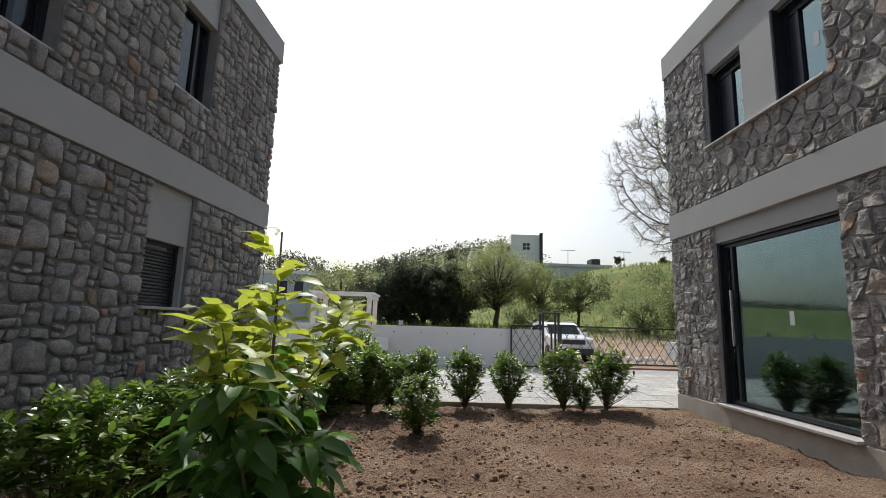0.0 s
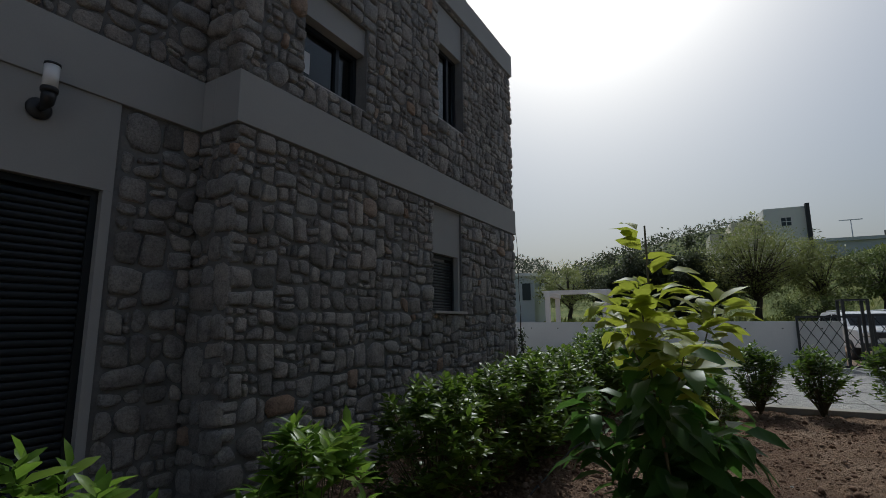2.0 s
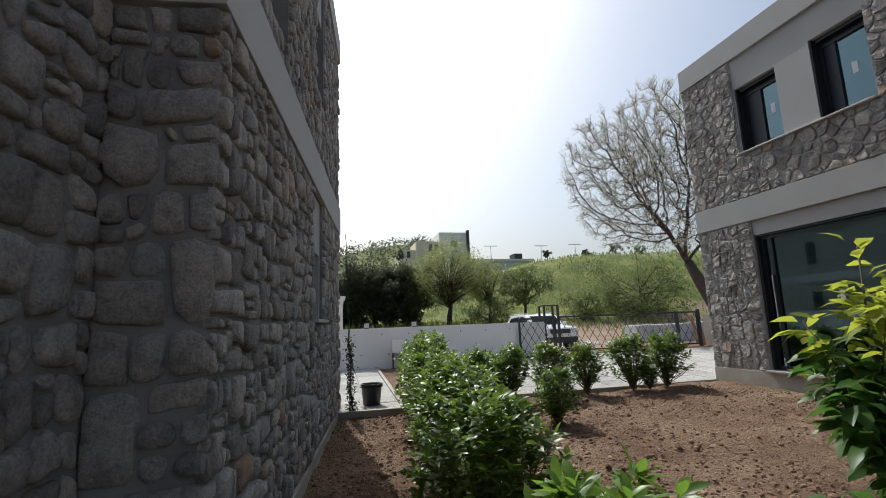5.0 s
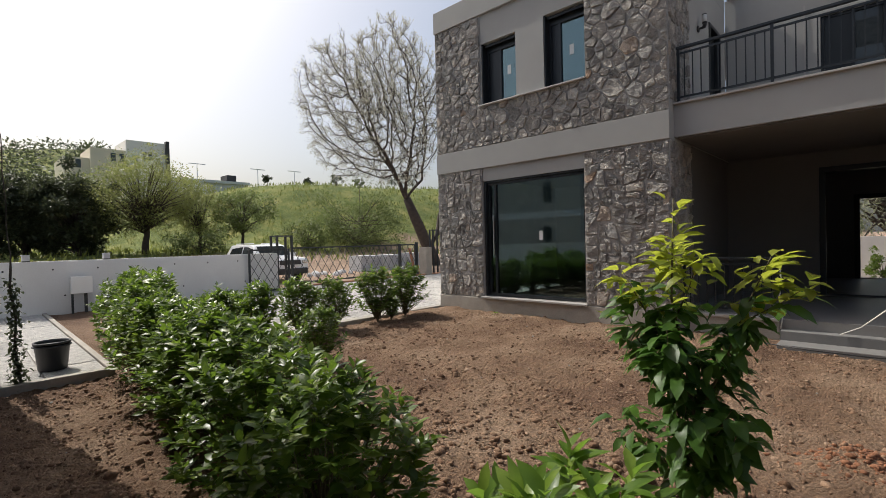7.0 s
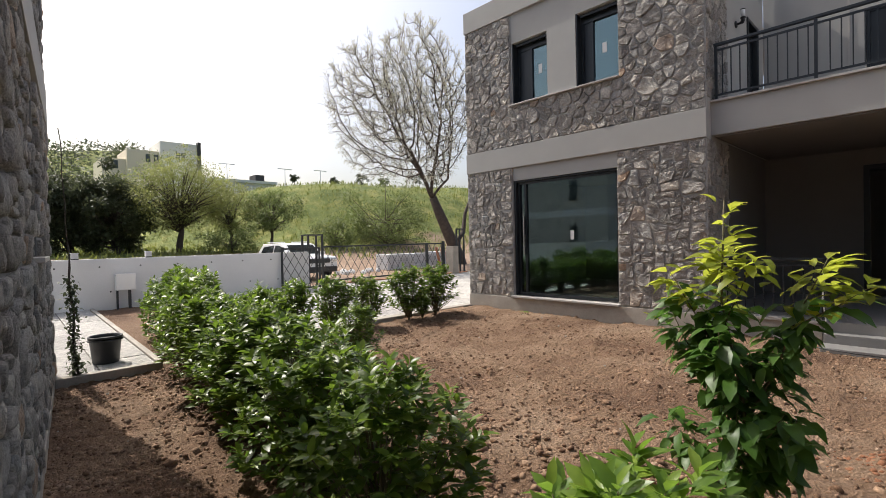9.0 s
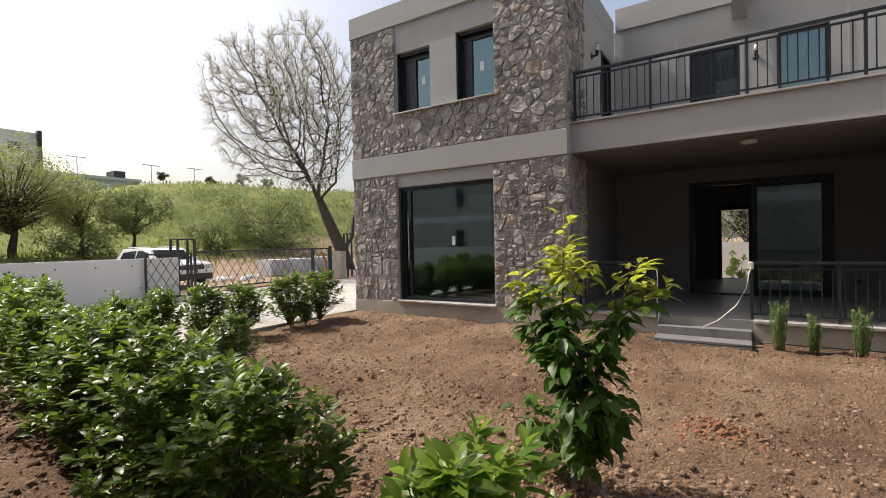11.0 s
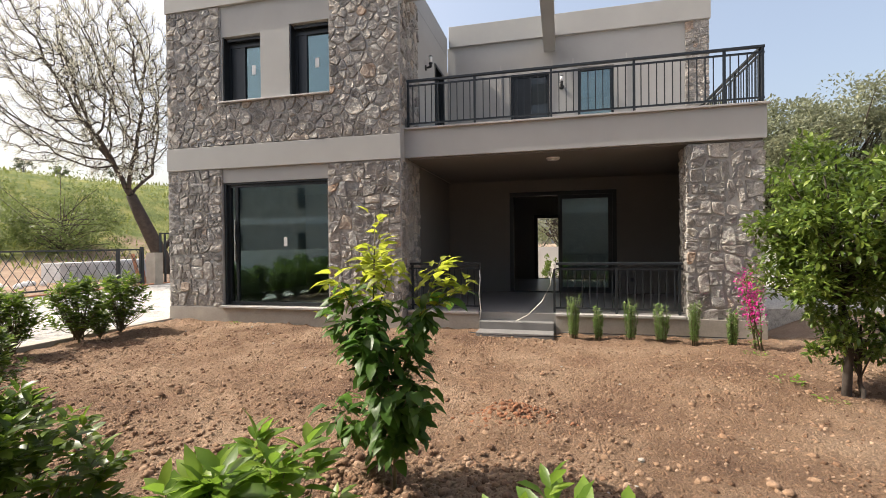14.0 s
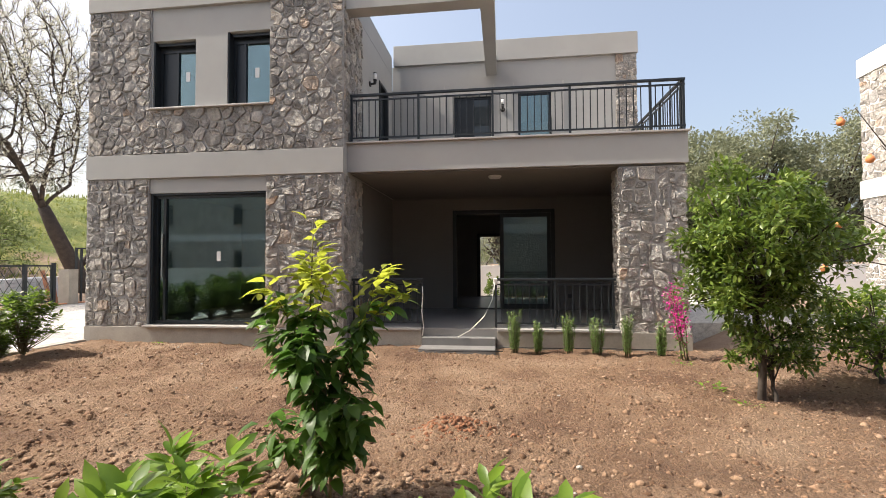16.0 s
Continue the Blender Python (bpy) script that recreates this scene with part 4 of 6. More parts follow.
structure("lintel_small", boxes((2.2401, 3.1199, -0.28, -0.03, 2.381, 3.1099), (2.2401, 2.299, -0.28, -0.03, 1.53, 2.38), (3.061, 3.1199, -0.28, -0.1, 1.53, 2.38)), PLASTER, "grey plaster panel over a small window", MA, "panel")
structure("sill_small", boxes((2.2, 3.16, -0.28, 0.09, 1.49, 1.528), bevel=0.004), SILLM, "grey marble window sill", MA, "sill")
structure("lintel_upper", boxes((4.6601, 5.6599, -0.28, -0.04, 4.66, 4.9999), (2.1201, 2.9499, -0.28, -0.03, 5.86, 6.5199)), PLASTER, "grey plaster shutter boxes over upper windows", MA, "panel")
wm = MA @ pose(0, 0, 0, 0, 0, 180)
window("window_near", -5.65, -4.67, 0.16, 3.935, 4.655, wm, "small dark framed upper window with a pale sticker", bars=(-5.0,), sticker=(-5.6, -5.4, 4.1, 4.35), glass=CLEARGLASS)
window("window_near", -2.94, -2.13, 0.14, 4.535, 5.855, wm, "narrow dark framed upper window", bars=(-2.4,), glass=CLEARGLASS)
wall_lamp(MA @ pose(7.6, -DEPTH + 0.03, 2.87, 0, 0, 180) @ Matrix.Scale(1.2, 4), "black wall lamp with a white tube over the shutter")
wall_lamp(pose(BLK, 1.75, 5.55, 0, 0, 90), "black wall lamp with a white tube on the balcony")
wall_lamp(pose(8.35, BACKY + 0.05, 5.55), "black wall lamp with a white tube between balcony doors")
structure("house_near_core", boxes((0.01, L - 0.31, -6.0, -0.9, -0.6, 6.5), (L - 0.3, 13.0, -6.0, -1.2, -0.6, 6.5)), INSIDE, "dark inner walls of the near house", MA)
structure("roof_near", boxes((0.01, L - 0.01, -6.0, -0.31, 6.5, 6.6), (L, 13.0, -6.0, -DEPTH - 0.31, 6.5, 6.6)), CONCRETE, "flat concrete roof of the near house", MA, "roof")

# ---- plants ----
def leaf_shape(width=0.4, fold=0.12, droop=0.2):
    """Points of one leaf along +y, 1 long: two bent halves."""
    V = np.array([(0, 0, 0), (-width * 0.42, 0.3, fold * 0.6), (0, 0.33, 0.0), (width * 0.42, 0.3, fold * 0.6),
                  (-width * 0.38, 0.68, fold * 0.4 - droop * 0.35), (0, 0.68, -droop * 0.35), (width * 0.38, 0.68, fold * 0.4 - droop * 0.35), (0, 1, -droop)])
    F = np.array([(0, 2, 1, 1), (0, 3, 2, 2), (1, 2, 5, 4), (2, 3, 6, 5), (4, 5, 7, 7), (5, 6, 7, 7)])
    return V, F


def frames(ways, twist):
    """For each direction a turn whose y axis follows it."""
    y = ways / np.linalg.norm(ways, axis=1, keepdims=True)
    up = np.tile((0.0, 0.0, 1.0), (len(y), 1))
    x = np.cross(y, up)
    x /= np.maximum(1e-5, np.linalg.norm(x, axis=1, keepdims=True))
    z = np.cross(x, y)
    c, s = np.cos(twist)[:, None], np.sin(twist)[:, None]
    return np.stack((x * c + z * s, y, z * c - x * s), axis=2)


def leaves(name, at, ways, sizes, shape, material, parent, rng):
    """Many leaves in one mesh: tri halves and quads, as triangles."""
    V, F = shape
    tris = []
    for f in F:
        tris.append((f[0], f[1], f[2]))
        if f[2] != f[3]:
            tris.append((f[0], f[2], f[3]))
    T = np.array(tris)
    R = frames(np.asarray(ways), rng.uniform(-0.6, 0.6, len(at)))
    P = np.einsum("nij,vj->nvi", R, V) * np.asarray(sizes)[:, None, None] + np.asarray(at)[:, None, :]
    n, k = len(at), len(V)
    FF = (T[None] + (np.arange(n) * k)[:, None, None]).reshape(-1, 3)
    return quick(name, P.reshape(-1, 3), FF, material, parent)


SMALL = (np.array([(0, 0, 0), (-0.25, 0.5, 0.05), (0.25, 0.5, 0.05), (0, 1, -0.08)]), np.array([(0, 2, 3, 1)]))
LONG = (np.array([(0, 0, 0), (-0.12, 0.5, 0.02), (0.12, 0.5, 0.02), (0, 1, 0)]), np.array([(0, 2, 3, 1)]))


def bush(seed, height, radius, stem, material=LAUREL, leaf=0.1, shoots=70, per=15, name="laurel_shrub", label="", width=0.5):
    rng = np.random.default_rng(seed)
    e = empty(name)
    tagged(e, label, "shrub", "young hedge plants")
    bm = bmesh.new()
    at, ways, sizes = [], [], []
    for k in range(shoots):
        a, q = rng.uniform(0, 2 * math.pi), rng.uniform(0.05, 1) ** 0.5
        hz = rng.uniform(0.08, 1.0) ** 0.8
        bulge = radius * (0.6 + 0.5 * math.sin(math.pi * min(1, hz * 0.85 + 0.1))) * (1 + 0.22 * math.sin(3 * a + seed))
        tip = np.array((math.cos(a) * bulge * q, math.sin(a) * bulge * q, stem + (height - stem) * hz * (1 - 0.2 * q * q)))
        root = np.array((rng.uniform(-0.04, 0.04), rng.uniform(-0.04, 0.04), stem * rng.uniform(0.2, 1)))
        mid = root * 0.45 + tip * 0.55 + np.array((0, 0, -0.02))
        if k % 2 == 0:
            tube(bm, [root, mid, tip], [0.007, 0.005, 0.002], 4)
        out = np.array((math.cos(a) * q, math.sin(a) * q, 0.75)) + rng.normal(0, 0.2, 3)
        out /= np.linalg.norm(out)
        ln = 0.1 + 0.1 * rng.random()
        for i in range(per):
            s = i / per
            p = tip + out * ln * (s - 0.8)
            b = i * 2.4 + rng.uniform(-0.3, 0.3)
            w = np.array((math.cos(b), math.sin(b), 0.05)) * (1.2 - s * 0.7) + out * (0.1 + s * 0.75)
            at.append(p)
            ways.append(w)
            sizes.append(leaf * (0.7 + 0.5 * rng.random()) * (1.05 - 0.35 * s))
    tube(bm, [(0, 0, -0.15), (0.01, 0, stem), (0, 0.01, stem + (height - stem) * 0.6)], [0.02, 0.016, 0.006], 6)
    part("stem", bm, TWIG, e)
    leaves("foliage", at, ways, sizes, leaf_shape(width, 0.1, 0.18), material, e, rng)
    return e
HEDGE_LABEL = "bushy young laurel with glossy green leaves in tilled soil"
kinds = [bush(k, 1.08, 0.46, 0.08, shoots=150, per=12, leaf=0.108, label=HEDGE_LABEL) for k in (1, 2, 3)]
narrow = [bush(k + 20, 1.04, 0.37, 0.08, FRESH, shoots=64, per=13, leaf=0.145, label=HEDGE_LABEL, width=0.42) for k in (1, 2)]
slims = [bush(k + 10, 0.85, 0.31, 0.14, shoots=120, per=11, leaf=0.095, label="slim young laurel at the edge of the paving") for k in (1, 2)]


def set_plant(kind, x, y, turn, s, tall=1.0):
    ob = copy_thing(kind, IDENT)
    ob.matrix_world = pose(x, y, garden_height(x, y), 0, 0, turn) @ Matrix.Diagonal((s, s, s * tall, 1))
    return ob


rng = random.Random(3)
row = [8.3, 7.2, 5.8, 5.0, 4.25, 3.5, 2.8, 2.1, 1.4, 0.7, 0.0, -0.75, -1.4]
for k, x in enumerate(row):
    s = 1.0 if x > 6 else 1.06
    set_plant(narrow[k % 2] if x > 6 else kinds[k % 3], x, -7.05 + (7.2 - x) * 0.095 + rng.uniform(-0.08, 0.08), rng.uniform(0, 360), s * rng.uniform(0.95, 1.06) * (1.08 if x > 6 else 1.0), 1.0 if x > 1 else 1.16)
for k, (x, y, s) in enumerate(((0.33, -1.5, 1.02), (0.36, -2.3, 1.0), (0.33, -3.28, 0.92), (0.36, -4.07, 0.95), (0.45, -4.9, 0.97), (1.0, -5.7, 0.97), (0.6, -5.4, 0.9))):
    set_plant(slims[k % 2], x, y, k * 77, s * 1.25, 1.1)
set_plant(slims[1], 0.4, -1.95, 200, 0.6)
set_plant(kinds[1], 2.3, -4.86, 40, 0.78)
for k in kinds + slims + narrow:
    for o in (*k.children_recursive, k):
        bpy.data.objects.remove(o)


# young lemon tree, leaf by leaf
def lemon_tree(x, y):
    rng = random.Random(8)
    e = tagged(empty("lemon_tree", pose(x, y, garden_height(x, y))), "young lemon tree with yellow green new leaves on top", "tree")
    stems = [([(0, 0, -0.1), (0.01, 0, 0.3), (-0.05, 0.02, 0.8), (-0.14, 0.0, 1.32), (-0.12, 0, 1.92)], 0.016),
             ([(-0.03, 0, 0.6), (0.12, 0.03, 0.95), (0.22, 0.0, 1.25), (0.36, -0.02, 1.58)], 0.009),
             ([(0.0, 0, 0.12), (-0.2, 0.05, 0.3), (-0.42, 0.08, 0.42), (-0.5, 0.1, 0.56)], 0.006),
             ([(-0.08, 0, 0.85), (-0.25, -0.05, 1.2), (-0.4, -0.1, 1.5)], 0.008),
             ([(-0.02, 0, 0.4), (0.12, -0.1, 0.62), (0.2, -0.16, 0.78)], 0.006),
             ([(-0.1, 0, 1.1), (-0.2, 0.18, 1.35), (-0.24, 0.26, 1.6)], 0.006),
             ([(-0.05, 0, 0.75), (-0.2, 0.15, 0.95), (-0.3, 0.25, 1.12)], 0.006),
             ([(-0.06, 0, 0.7), (-0.1, -0.18, 0.95), (-0.08, -0.28, 1.2)], 0.006),
             ([(-0.08, 0, 0.7), (-0.36, 0.04, 1.05), (-0.5, 0.05, 1.36)], 0.007),
             ([(-0.05, 0, 0.55), (0.08, 0.14, 0.85), (0.12, 0.22, 1.15)], 0.006),
             ([(-0.12, 0, 1.2), (-0.02, -0.08, 1.4), (0.05, -0.12, 1.6)], 0.005),
             ([(0.2, 0, 1.2), (0.38, 0.08, 1.32), (0.5, 0.1, 1.42)], 0.005),
             ([(0.0, 0, 0.25), (0.14, 0.02, 0.45), (0.22, 0.05, 0.7)], 0.005),
             ([(0.0, 0, 0.3), (-0.05, -0.12, 0.5), (-0.02, -0.18, 0.75)], 0.005),
             ([(0.0, 0, 0.3), (0.03, 0.13, 0.5), (0.06, 0.18, 0.8)], 0.005),
             ([(-0.02, 0, 0.45), (-0.14, 0.04, 0.65), (-0.2, 0.06, 0.9)], 0.005)]
    shapes = [leaf_shape(0.6, 0.12, d) for d in (0.2, 0.35, 0.55)]
    meshes = {}
    at, ways, at2, ways2 = [], [], [], []
    for mat in (LEMON, YOUNG):
        for i, (V, F) in enumerate(shapes):
            me = bpy.data.meshes.new("leaf")
            me.from_pydata([tuple(v) for v in V], [], [tuple(dict.fromkeys(int(q) for q in f)) for f in F])
            me.materials.append(mat)
            me.shade_smooth()
            meshes[mat.name, i] = me
    for pts, r in stems:
        bm = bmesh.new()
        tube(bm, pts, [r * (1 - 0.75 * i / (len(pts) - 1)) for i in range(len(pts))], 7)
        part("stem", bm, TWIG, e)
        P = [Vector(p) for p in pts]
        total = sum((b - a).length for a, b in zip(P, P[1:]))
        n = int(total / 0.042)
        for k in range(n * 2):
            s = rng.uniform(0.12, 1.0) * (len(P) - 1)
            i = min(int(s), len(P) - 2)
            p = P[i].lerp(P[i + 1], s - i)
            if p.z < 0.2:
                continue
            up = (P[i + 1] - P[i]).normalized()
            a = rng.uniform(0, 2 * math.pi)
            young = p.z + rng.uniform(-0.12, 0.12) > 1.3
            way = Vector((math.cos(a), math.sin(a), rng.uniform(-0.7, 0.1) if not young else rng.uniform(-0.45, 0.9))) + up * 0.25
            q = way.to_track_quat("Y", "Z")
            ob = new("leaf", meshes[(YOUNG if young else LEMON).name, rng.randrange(3)])
            ob.parent = e
            sz = rng.uniform(0.11, 0.16) if not young else rng.uniform(0.1, 0.15)
            off = way.normalized() * rng.uniform(0.0, 0.09)
            if young:
                at2.append(p + Vector((rng.gauss(0, 0.045), rng.gauss(0, 0.045), rng.gauss(0, 0.04))))
                ways2.append(Vector((math.cos(a + 2), math.sin(a + 2), rng.uniform(-0.5, 0.8))))
            if k % 2 and not young:
                at.append(p + off * 0.5 + Vector((rng.gauss(0, 0.05), rng.gauss(0, 0.05), rng.gauss(0, 0.05))))
                ways.append(way + Vector((rng.gauss(0, 0.4), rng.gauss(0, 0.4), -0.3)))
            ob.matrix_local = Matrix.LocRotScale(p + off, q @ Euler((0, rng.uniform(-0.5, 0.5), 0)).to_quaternion(), (sz, sz, sz))
    g = np.random.default_rng(2)
    tagged(leaves("foliage", [tuple(p) for p in at] * 2, [tuple(w) for w in ways] + [(-w[0], -w[1], w[2]) for w in ways], g.uniform(0.11, 0.17, 2 * len(at)), leaf_shape(0.5, 0.1, 0.3), LEMON, e, g), "", "", "", "stuff")
    tagged(leaves("new_growth", [tuple(p) for p in at2], [tuple(w) for w in ways2], g.uniform(0.09, 0.14, len(at2)), leaf_shape(0.5, 0.1, 0.15), YOUNG, e, g), "yellow green new growth", "", "", "stuff")
    return e


lemon_tree(7.15, -5.38)


# trees with limbs and many leaves
def limbs(bm, rng, p, d, length, radius, level, tips, kids, spread=0.75, lift=0.1, sides=7, crown=None):
    pts, rad = [p.copy()], [radius]
    steps = 4 if level > 2 else 3
    q, dd = p.copy(), d.copy()
    for i in range(steps):
        dd = (dd + Vector((rng.gauss(0, 0.16), rng.gauss(0, 0.16), rng.gauss(0, 0.1) + lift * 0.4))).normalized()
        if crown:
            c, rx, rz = crown
            v = Vector(((q.x - c.x) / rx, (q.y - c.y) / rx, (q.z - c.z) / rz))
            if v.length > 0.85:
                dd = (dd - v.normalized() * 1.5 * (v.length - 0.7)).normalized()
        q = q + dd * (length / steps)
        pts.append(q.copy())
        rad.append(radius * (1 - 0.5 * (i + 1) / steps))
    tube(bm, pts, rad, max(3, sides))
    if level == 0:
        tips.append((pts[-1], dd))
        tips.append((pts[-2], dd))
        return
    for k in range(kids[level]):
        i = rng.choice((1, 2, 3, steps)) if k else steps
        i = min(i, steps)
        a = rng.uniform(0, 2 * math.pi)
        side = dd.orthogonal().normalized()
        side.rotate(Matrix.Rotation(a, 3, dd))
        nd = (dd * (1 - spread * 0.5) + side * spread * rng.uniform(0.5, 1.2) + Vector((0, 0, lift))).normalized()
        limbs(bm, rng, pts[i], nd, length * rng.uniform(0.55, 0.85), rad[i] * rng.uniform(0.5, 0.7), level - 1, tips, kids, spread, lift, sides - 1, crown)


TWIGLET = (np.array([(-0.014, 0, 0), (0.014, 0, 0), (0.007, 1, 0.1), (-0.007, 1, 0.1), (0, 0, 0.02)]), np.array([(0, 1, 2, 3), (1, 4, 3, 2), (4, 0, 3, 3)]))


def bare_tree(x, y, z):
    """A branching tree grown towards points spread through its crown."""
    g = np.random.default_rng(41)
    e = tagged(empty("tree", pose(x, y, z)), "tall spreading spring tree with bare twigs and pale buds", "tree")
    trunk = [(0, 0, -0.5), (-0.05, -0.25, 0.6), (-0.12, -0.95, 1.9), (-0.1, -1.55, 2.9), (-0.15, -2.05, 3.9)]
    bm = bmesh.new()
    tube(bm, trunk, [0.46, 0.38, 0.33, 0.29, 0.22], 12)
    part("trunk", bm, BARK, e)
    bm = bmesh.new()
    side = [(-0.05, -0.5, 1.1), (0.1, 0.1, 1.9), (0.15, 0.25, 3.0), (0.1, 0.9, 4.2)]
    tube(bm, side, [0.17, 0.14, 0.1, 0.05], 8)
    part("limb", bm, BARK, e, "low side limb")
    c, rx, rz = np.array((-0.3, -3.55, 8.7)), 4.2, 4.2
    n = 2500
    v = g.normal(0, 1, (n, 3))
    v /= np.linalg.norm(v, axis=1, keepdims=True)
    v *= g.random((n, 1)) ** 0.42
    aim = c + v * (rx, rx, rz) * (1 + 0.1 * np.sin(5 * v[:, :1] + 4 * v[:, 1:2]))
    aim = aim[aim[:, 2] > 4.6]
    node, up = [np.array(trunk[-1], dtype=float), np.array(side[-1], dtype=float)], [-1, -1]
    for way in ((0.1, -1.0, 0.95), (-0.4, -0.25, 1.0), (0.2, 0.4, 1.0), (0.5, -0.4, 1.0)):
        last, w = 0, np.array(way) / np.linalg.norm(way)
        for k in range(4):
            w = w + g.normal(0, 0.12, 3)
            node.append(node[last] + 0.38 * w / np.linalg.norm(w))
            up.append(last)
            last = len(node) - 1
    for turn in range(70):
        P = np.array(node)
        d = np.linalg.norm(aim[:, None, :] - P[None], axis=2)
        near = d.argmin(axis=1)
        keep = d.min(axis=1) > 0.37
        aim, near = aim[keep], near[keep]
        if len(aim) < 4:
            break
        grown = 0
        for i in np.unique(near):
            w = (aim[near == i] - P[i])
            w = (w / np.linalg.norm(w, axis=1, keepdims=True)).mean(axis=0) + g.normal(0, 0.16, 3) + (0, 0, -0.05)
            w = w / max(1e-6, np.linalg.norm(w)) + 0.35 * (P[i] - P[up[i]]) / 0.38 * (up[i] >= 0)
            q = P[i] + 0.38 * w / np.linalg.norm(w)
            if np.linalg.norm(P - q, axis=1).min() > 0.12:
                node.append(q)
                up.append(int(i))
                grown += 1
        if not grown:
            break
    P = np.array(node)
    wood = np.zeros(len(P))
    for i in range(len(P) - 1, 0, -1):
        wood[i] = max(wood[i], 0.0115 ** 2.35)
        if up[i] >= 0:
            wood[up[i]] += wood[i]
    r = np.minimum(0.24, wood ** (1 / 2.35))
    thick, thin = bmesh.new(), bmesh.new()
    for i in range(2, len(P)):
        j = up[i]
        a = min(r[j], r[i] * 1.35)
        tube(thick if r[i] > 0.035 else thin, [P[j], P[i]], [a, r[i]], 6 if r[i] > 0.035 else 4)
    part("limb", thick, BARK, e, "crooked dark limbs")
    tagged(part("branch", thin, BARK, e), "thinning bare branches", "", "", "stuff")
    at, ways, sizes, at2, ways2, sizes2 = [], [], [], [], [], []
    for i in range(6, len(P)):
        if r[i] > 0.04:
            continue
        out = (P[i] - c) / (rx, rx, rz)
        d = (P[i] - P[up[i]]) / 0.38
        for k in range(6):
            w = d * 0.6 + out * 0.7 + g.normal(0, 0.45, 3) + (0, 0, 0.1)
            w /= np.linalg.norm(w)
            ln = g.uniform(0.25, 0.6)
            at2.append(P[i] + (P[up[i]] - P[i]) * g.random()), ways2.append(w), sizes2.append(ln)
            for b in range(5):
                at.append(at2[-1] + w * ln * g.uniform(0.35, 1.05) + g.normal(0, 0.025, 3))
                ways.append(w + g.normal(0, 0.5, 3)), sizes.append(g.uniform(0.05, 0.095))
    tagged(leaves("blossom", at, ways, sizes, SMALL, BUD, e, g), "pale spring buds", "", "", "stuff")
    tagged(leaves("brushwood", at2, ways2, sizes2, TWIGLET, PALETWIG, e, g), "fine bare twigs", "", "", "stuff")


bare_tree(-11.4, 11.6, 0.15)


def leafy_tree(x, y, z, height, radius, trunk, material, seed, label, clumps=70, per=110, leaf=0.16, shape=SMALL, low=0.25, name="tree", thin=False, cat="tree"):
    g = np.random.default_rng(seed)
    rng = random.Random(seed)
    e = tagged(empty(name, pose(x, y, z)), label, cat)
    bm = bmesh.new()
    base = height * low
    tube(bm, [(0, 0, -0.4), (0.05 * radius, 0, base * 0.5), (0.0, 0.05 * radius, base), (0, 0, height * 0.55)], [trunk, trunk * 0.85, trunk * 0.7, trunk * 0.35], 9)
    part("trunk", bm, BARK, e)
    bm = bmesh.new()
    at, ways, sizes = [], [], []
    for k in range(clumps):
        v = g.normal(0, 1, 3)
        v /= np.linalg.norm(v)
        v *= g.uniform(0.35, 1.0) ** 0.5 * (1 + 0.22 * math.sin(5 * v[0] + seed) + 0.2 * math.sin(7 * v[1] + 2 * v[2]))
        c = np.array((v[0] * radius, v[1] * radius, base + (height - base) * 0.5 + v[2] * (height - base) * 0.5))
        if k % 2 == 0:
            s = np.array((0, 0, base + (height * 0.5 - base) * g.random()))
            tube(bm, [s, s * 0.4 + c * 0.6 + np.array((0, 0, 0.1)), c], [trunk * 0.3, trunk * 0.16, 0.01], 5)
        rr = radius * g.uniform(0.16, 0.3)
        n = int(per * g.uniform(0.6, 1.3))
        pts = g.normal(0, 1, (n, 3))
        pts /= np.linalg.norm(pts, axis=1, keepdims=True)
        pts *= (g.random((n, 1)) ** 0.4) * rr
        pts[:, 2] *= 0.75
        at.append(pts + c)
        ways.append(pts / rr + g.normal(0, 0.6, (n, 3)) + (0, 0, 0.2))
        sizes.append(g.uniform(0.6, 1.3, n) * leaf)
    part("crown_wood", bm, BARK, e)
    tagged(leaves("crown", np.vstack(at), np.vstack(ways), np.concatenate(sizes), shape, material, e, g), "", "", "", "stuff")
    return e


leafy_tree(-25.0, -7.6, 0.9, 4.7, 2.2, 0.2, DARKLEAF, 51, "dense dark evergreen tree beyond the white wall", 120, 170, 0.22, low=0.06)
leafy_tree(-26.0, -5.3, 1.0, 5.0, 2.0, 0.2, DARKLEAF, 52, "dense dark evergreen tree beyond the white wall", 120, 170, 0.22, low=0.06)
leafy_tree(-25.0, -3.2, 1.0, 4.9, 2.0, 0.2, DARKLEAF, 53, "dense dark evergreen tree beyond the white wall", 120, 170, 0.22, low=0.06)
leafy_tree(-24.0, -0.2, 1.1, 5.9, 3.1, 0.22, SPRINGLEAF, 54, "rounded tree with fresh pale spring leaves", 190, 110, 0.14, low=0.24)
leafy_tree(-25.0, 3.2, 1.2, 4.6, 2.0, 0.14, SPRINGLEAF, 55, "thin olive green tree at the foot of the bank", 80, 90, 0.16)
leafy_tree(-24.0, 5.6, 1.3, 4.2, 1.9, 0.13, SHRUBLEAF, 56, "low brownish green tree at the foot of the bank", 80, 90, 0.16)
leafy_tree(-20.0, 12.6, 0.9, 4.6, 3.6, 0.12, SHRUBLEAF, 57, "large round green shrub on the grassy bank", 120, 110, 0.16, low=0.05, name="shrub", cat="shrub")
leafy_tree(-20.5, 8.6, 1.2, 2.0, 1.7, 0.08, SHRUBLEAF, 58, "low green shrub at the foot of the bank", 45, 90, 0.14, low=0.05, name="shrub", cat="shrub")
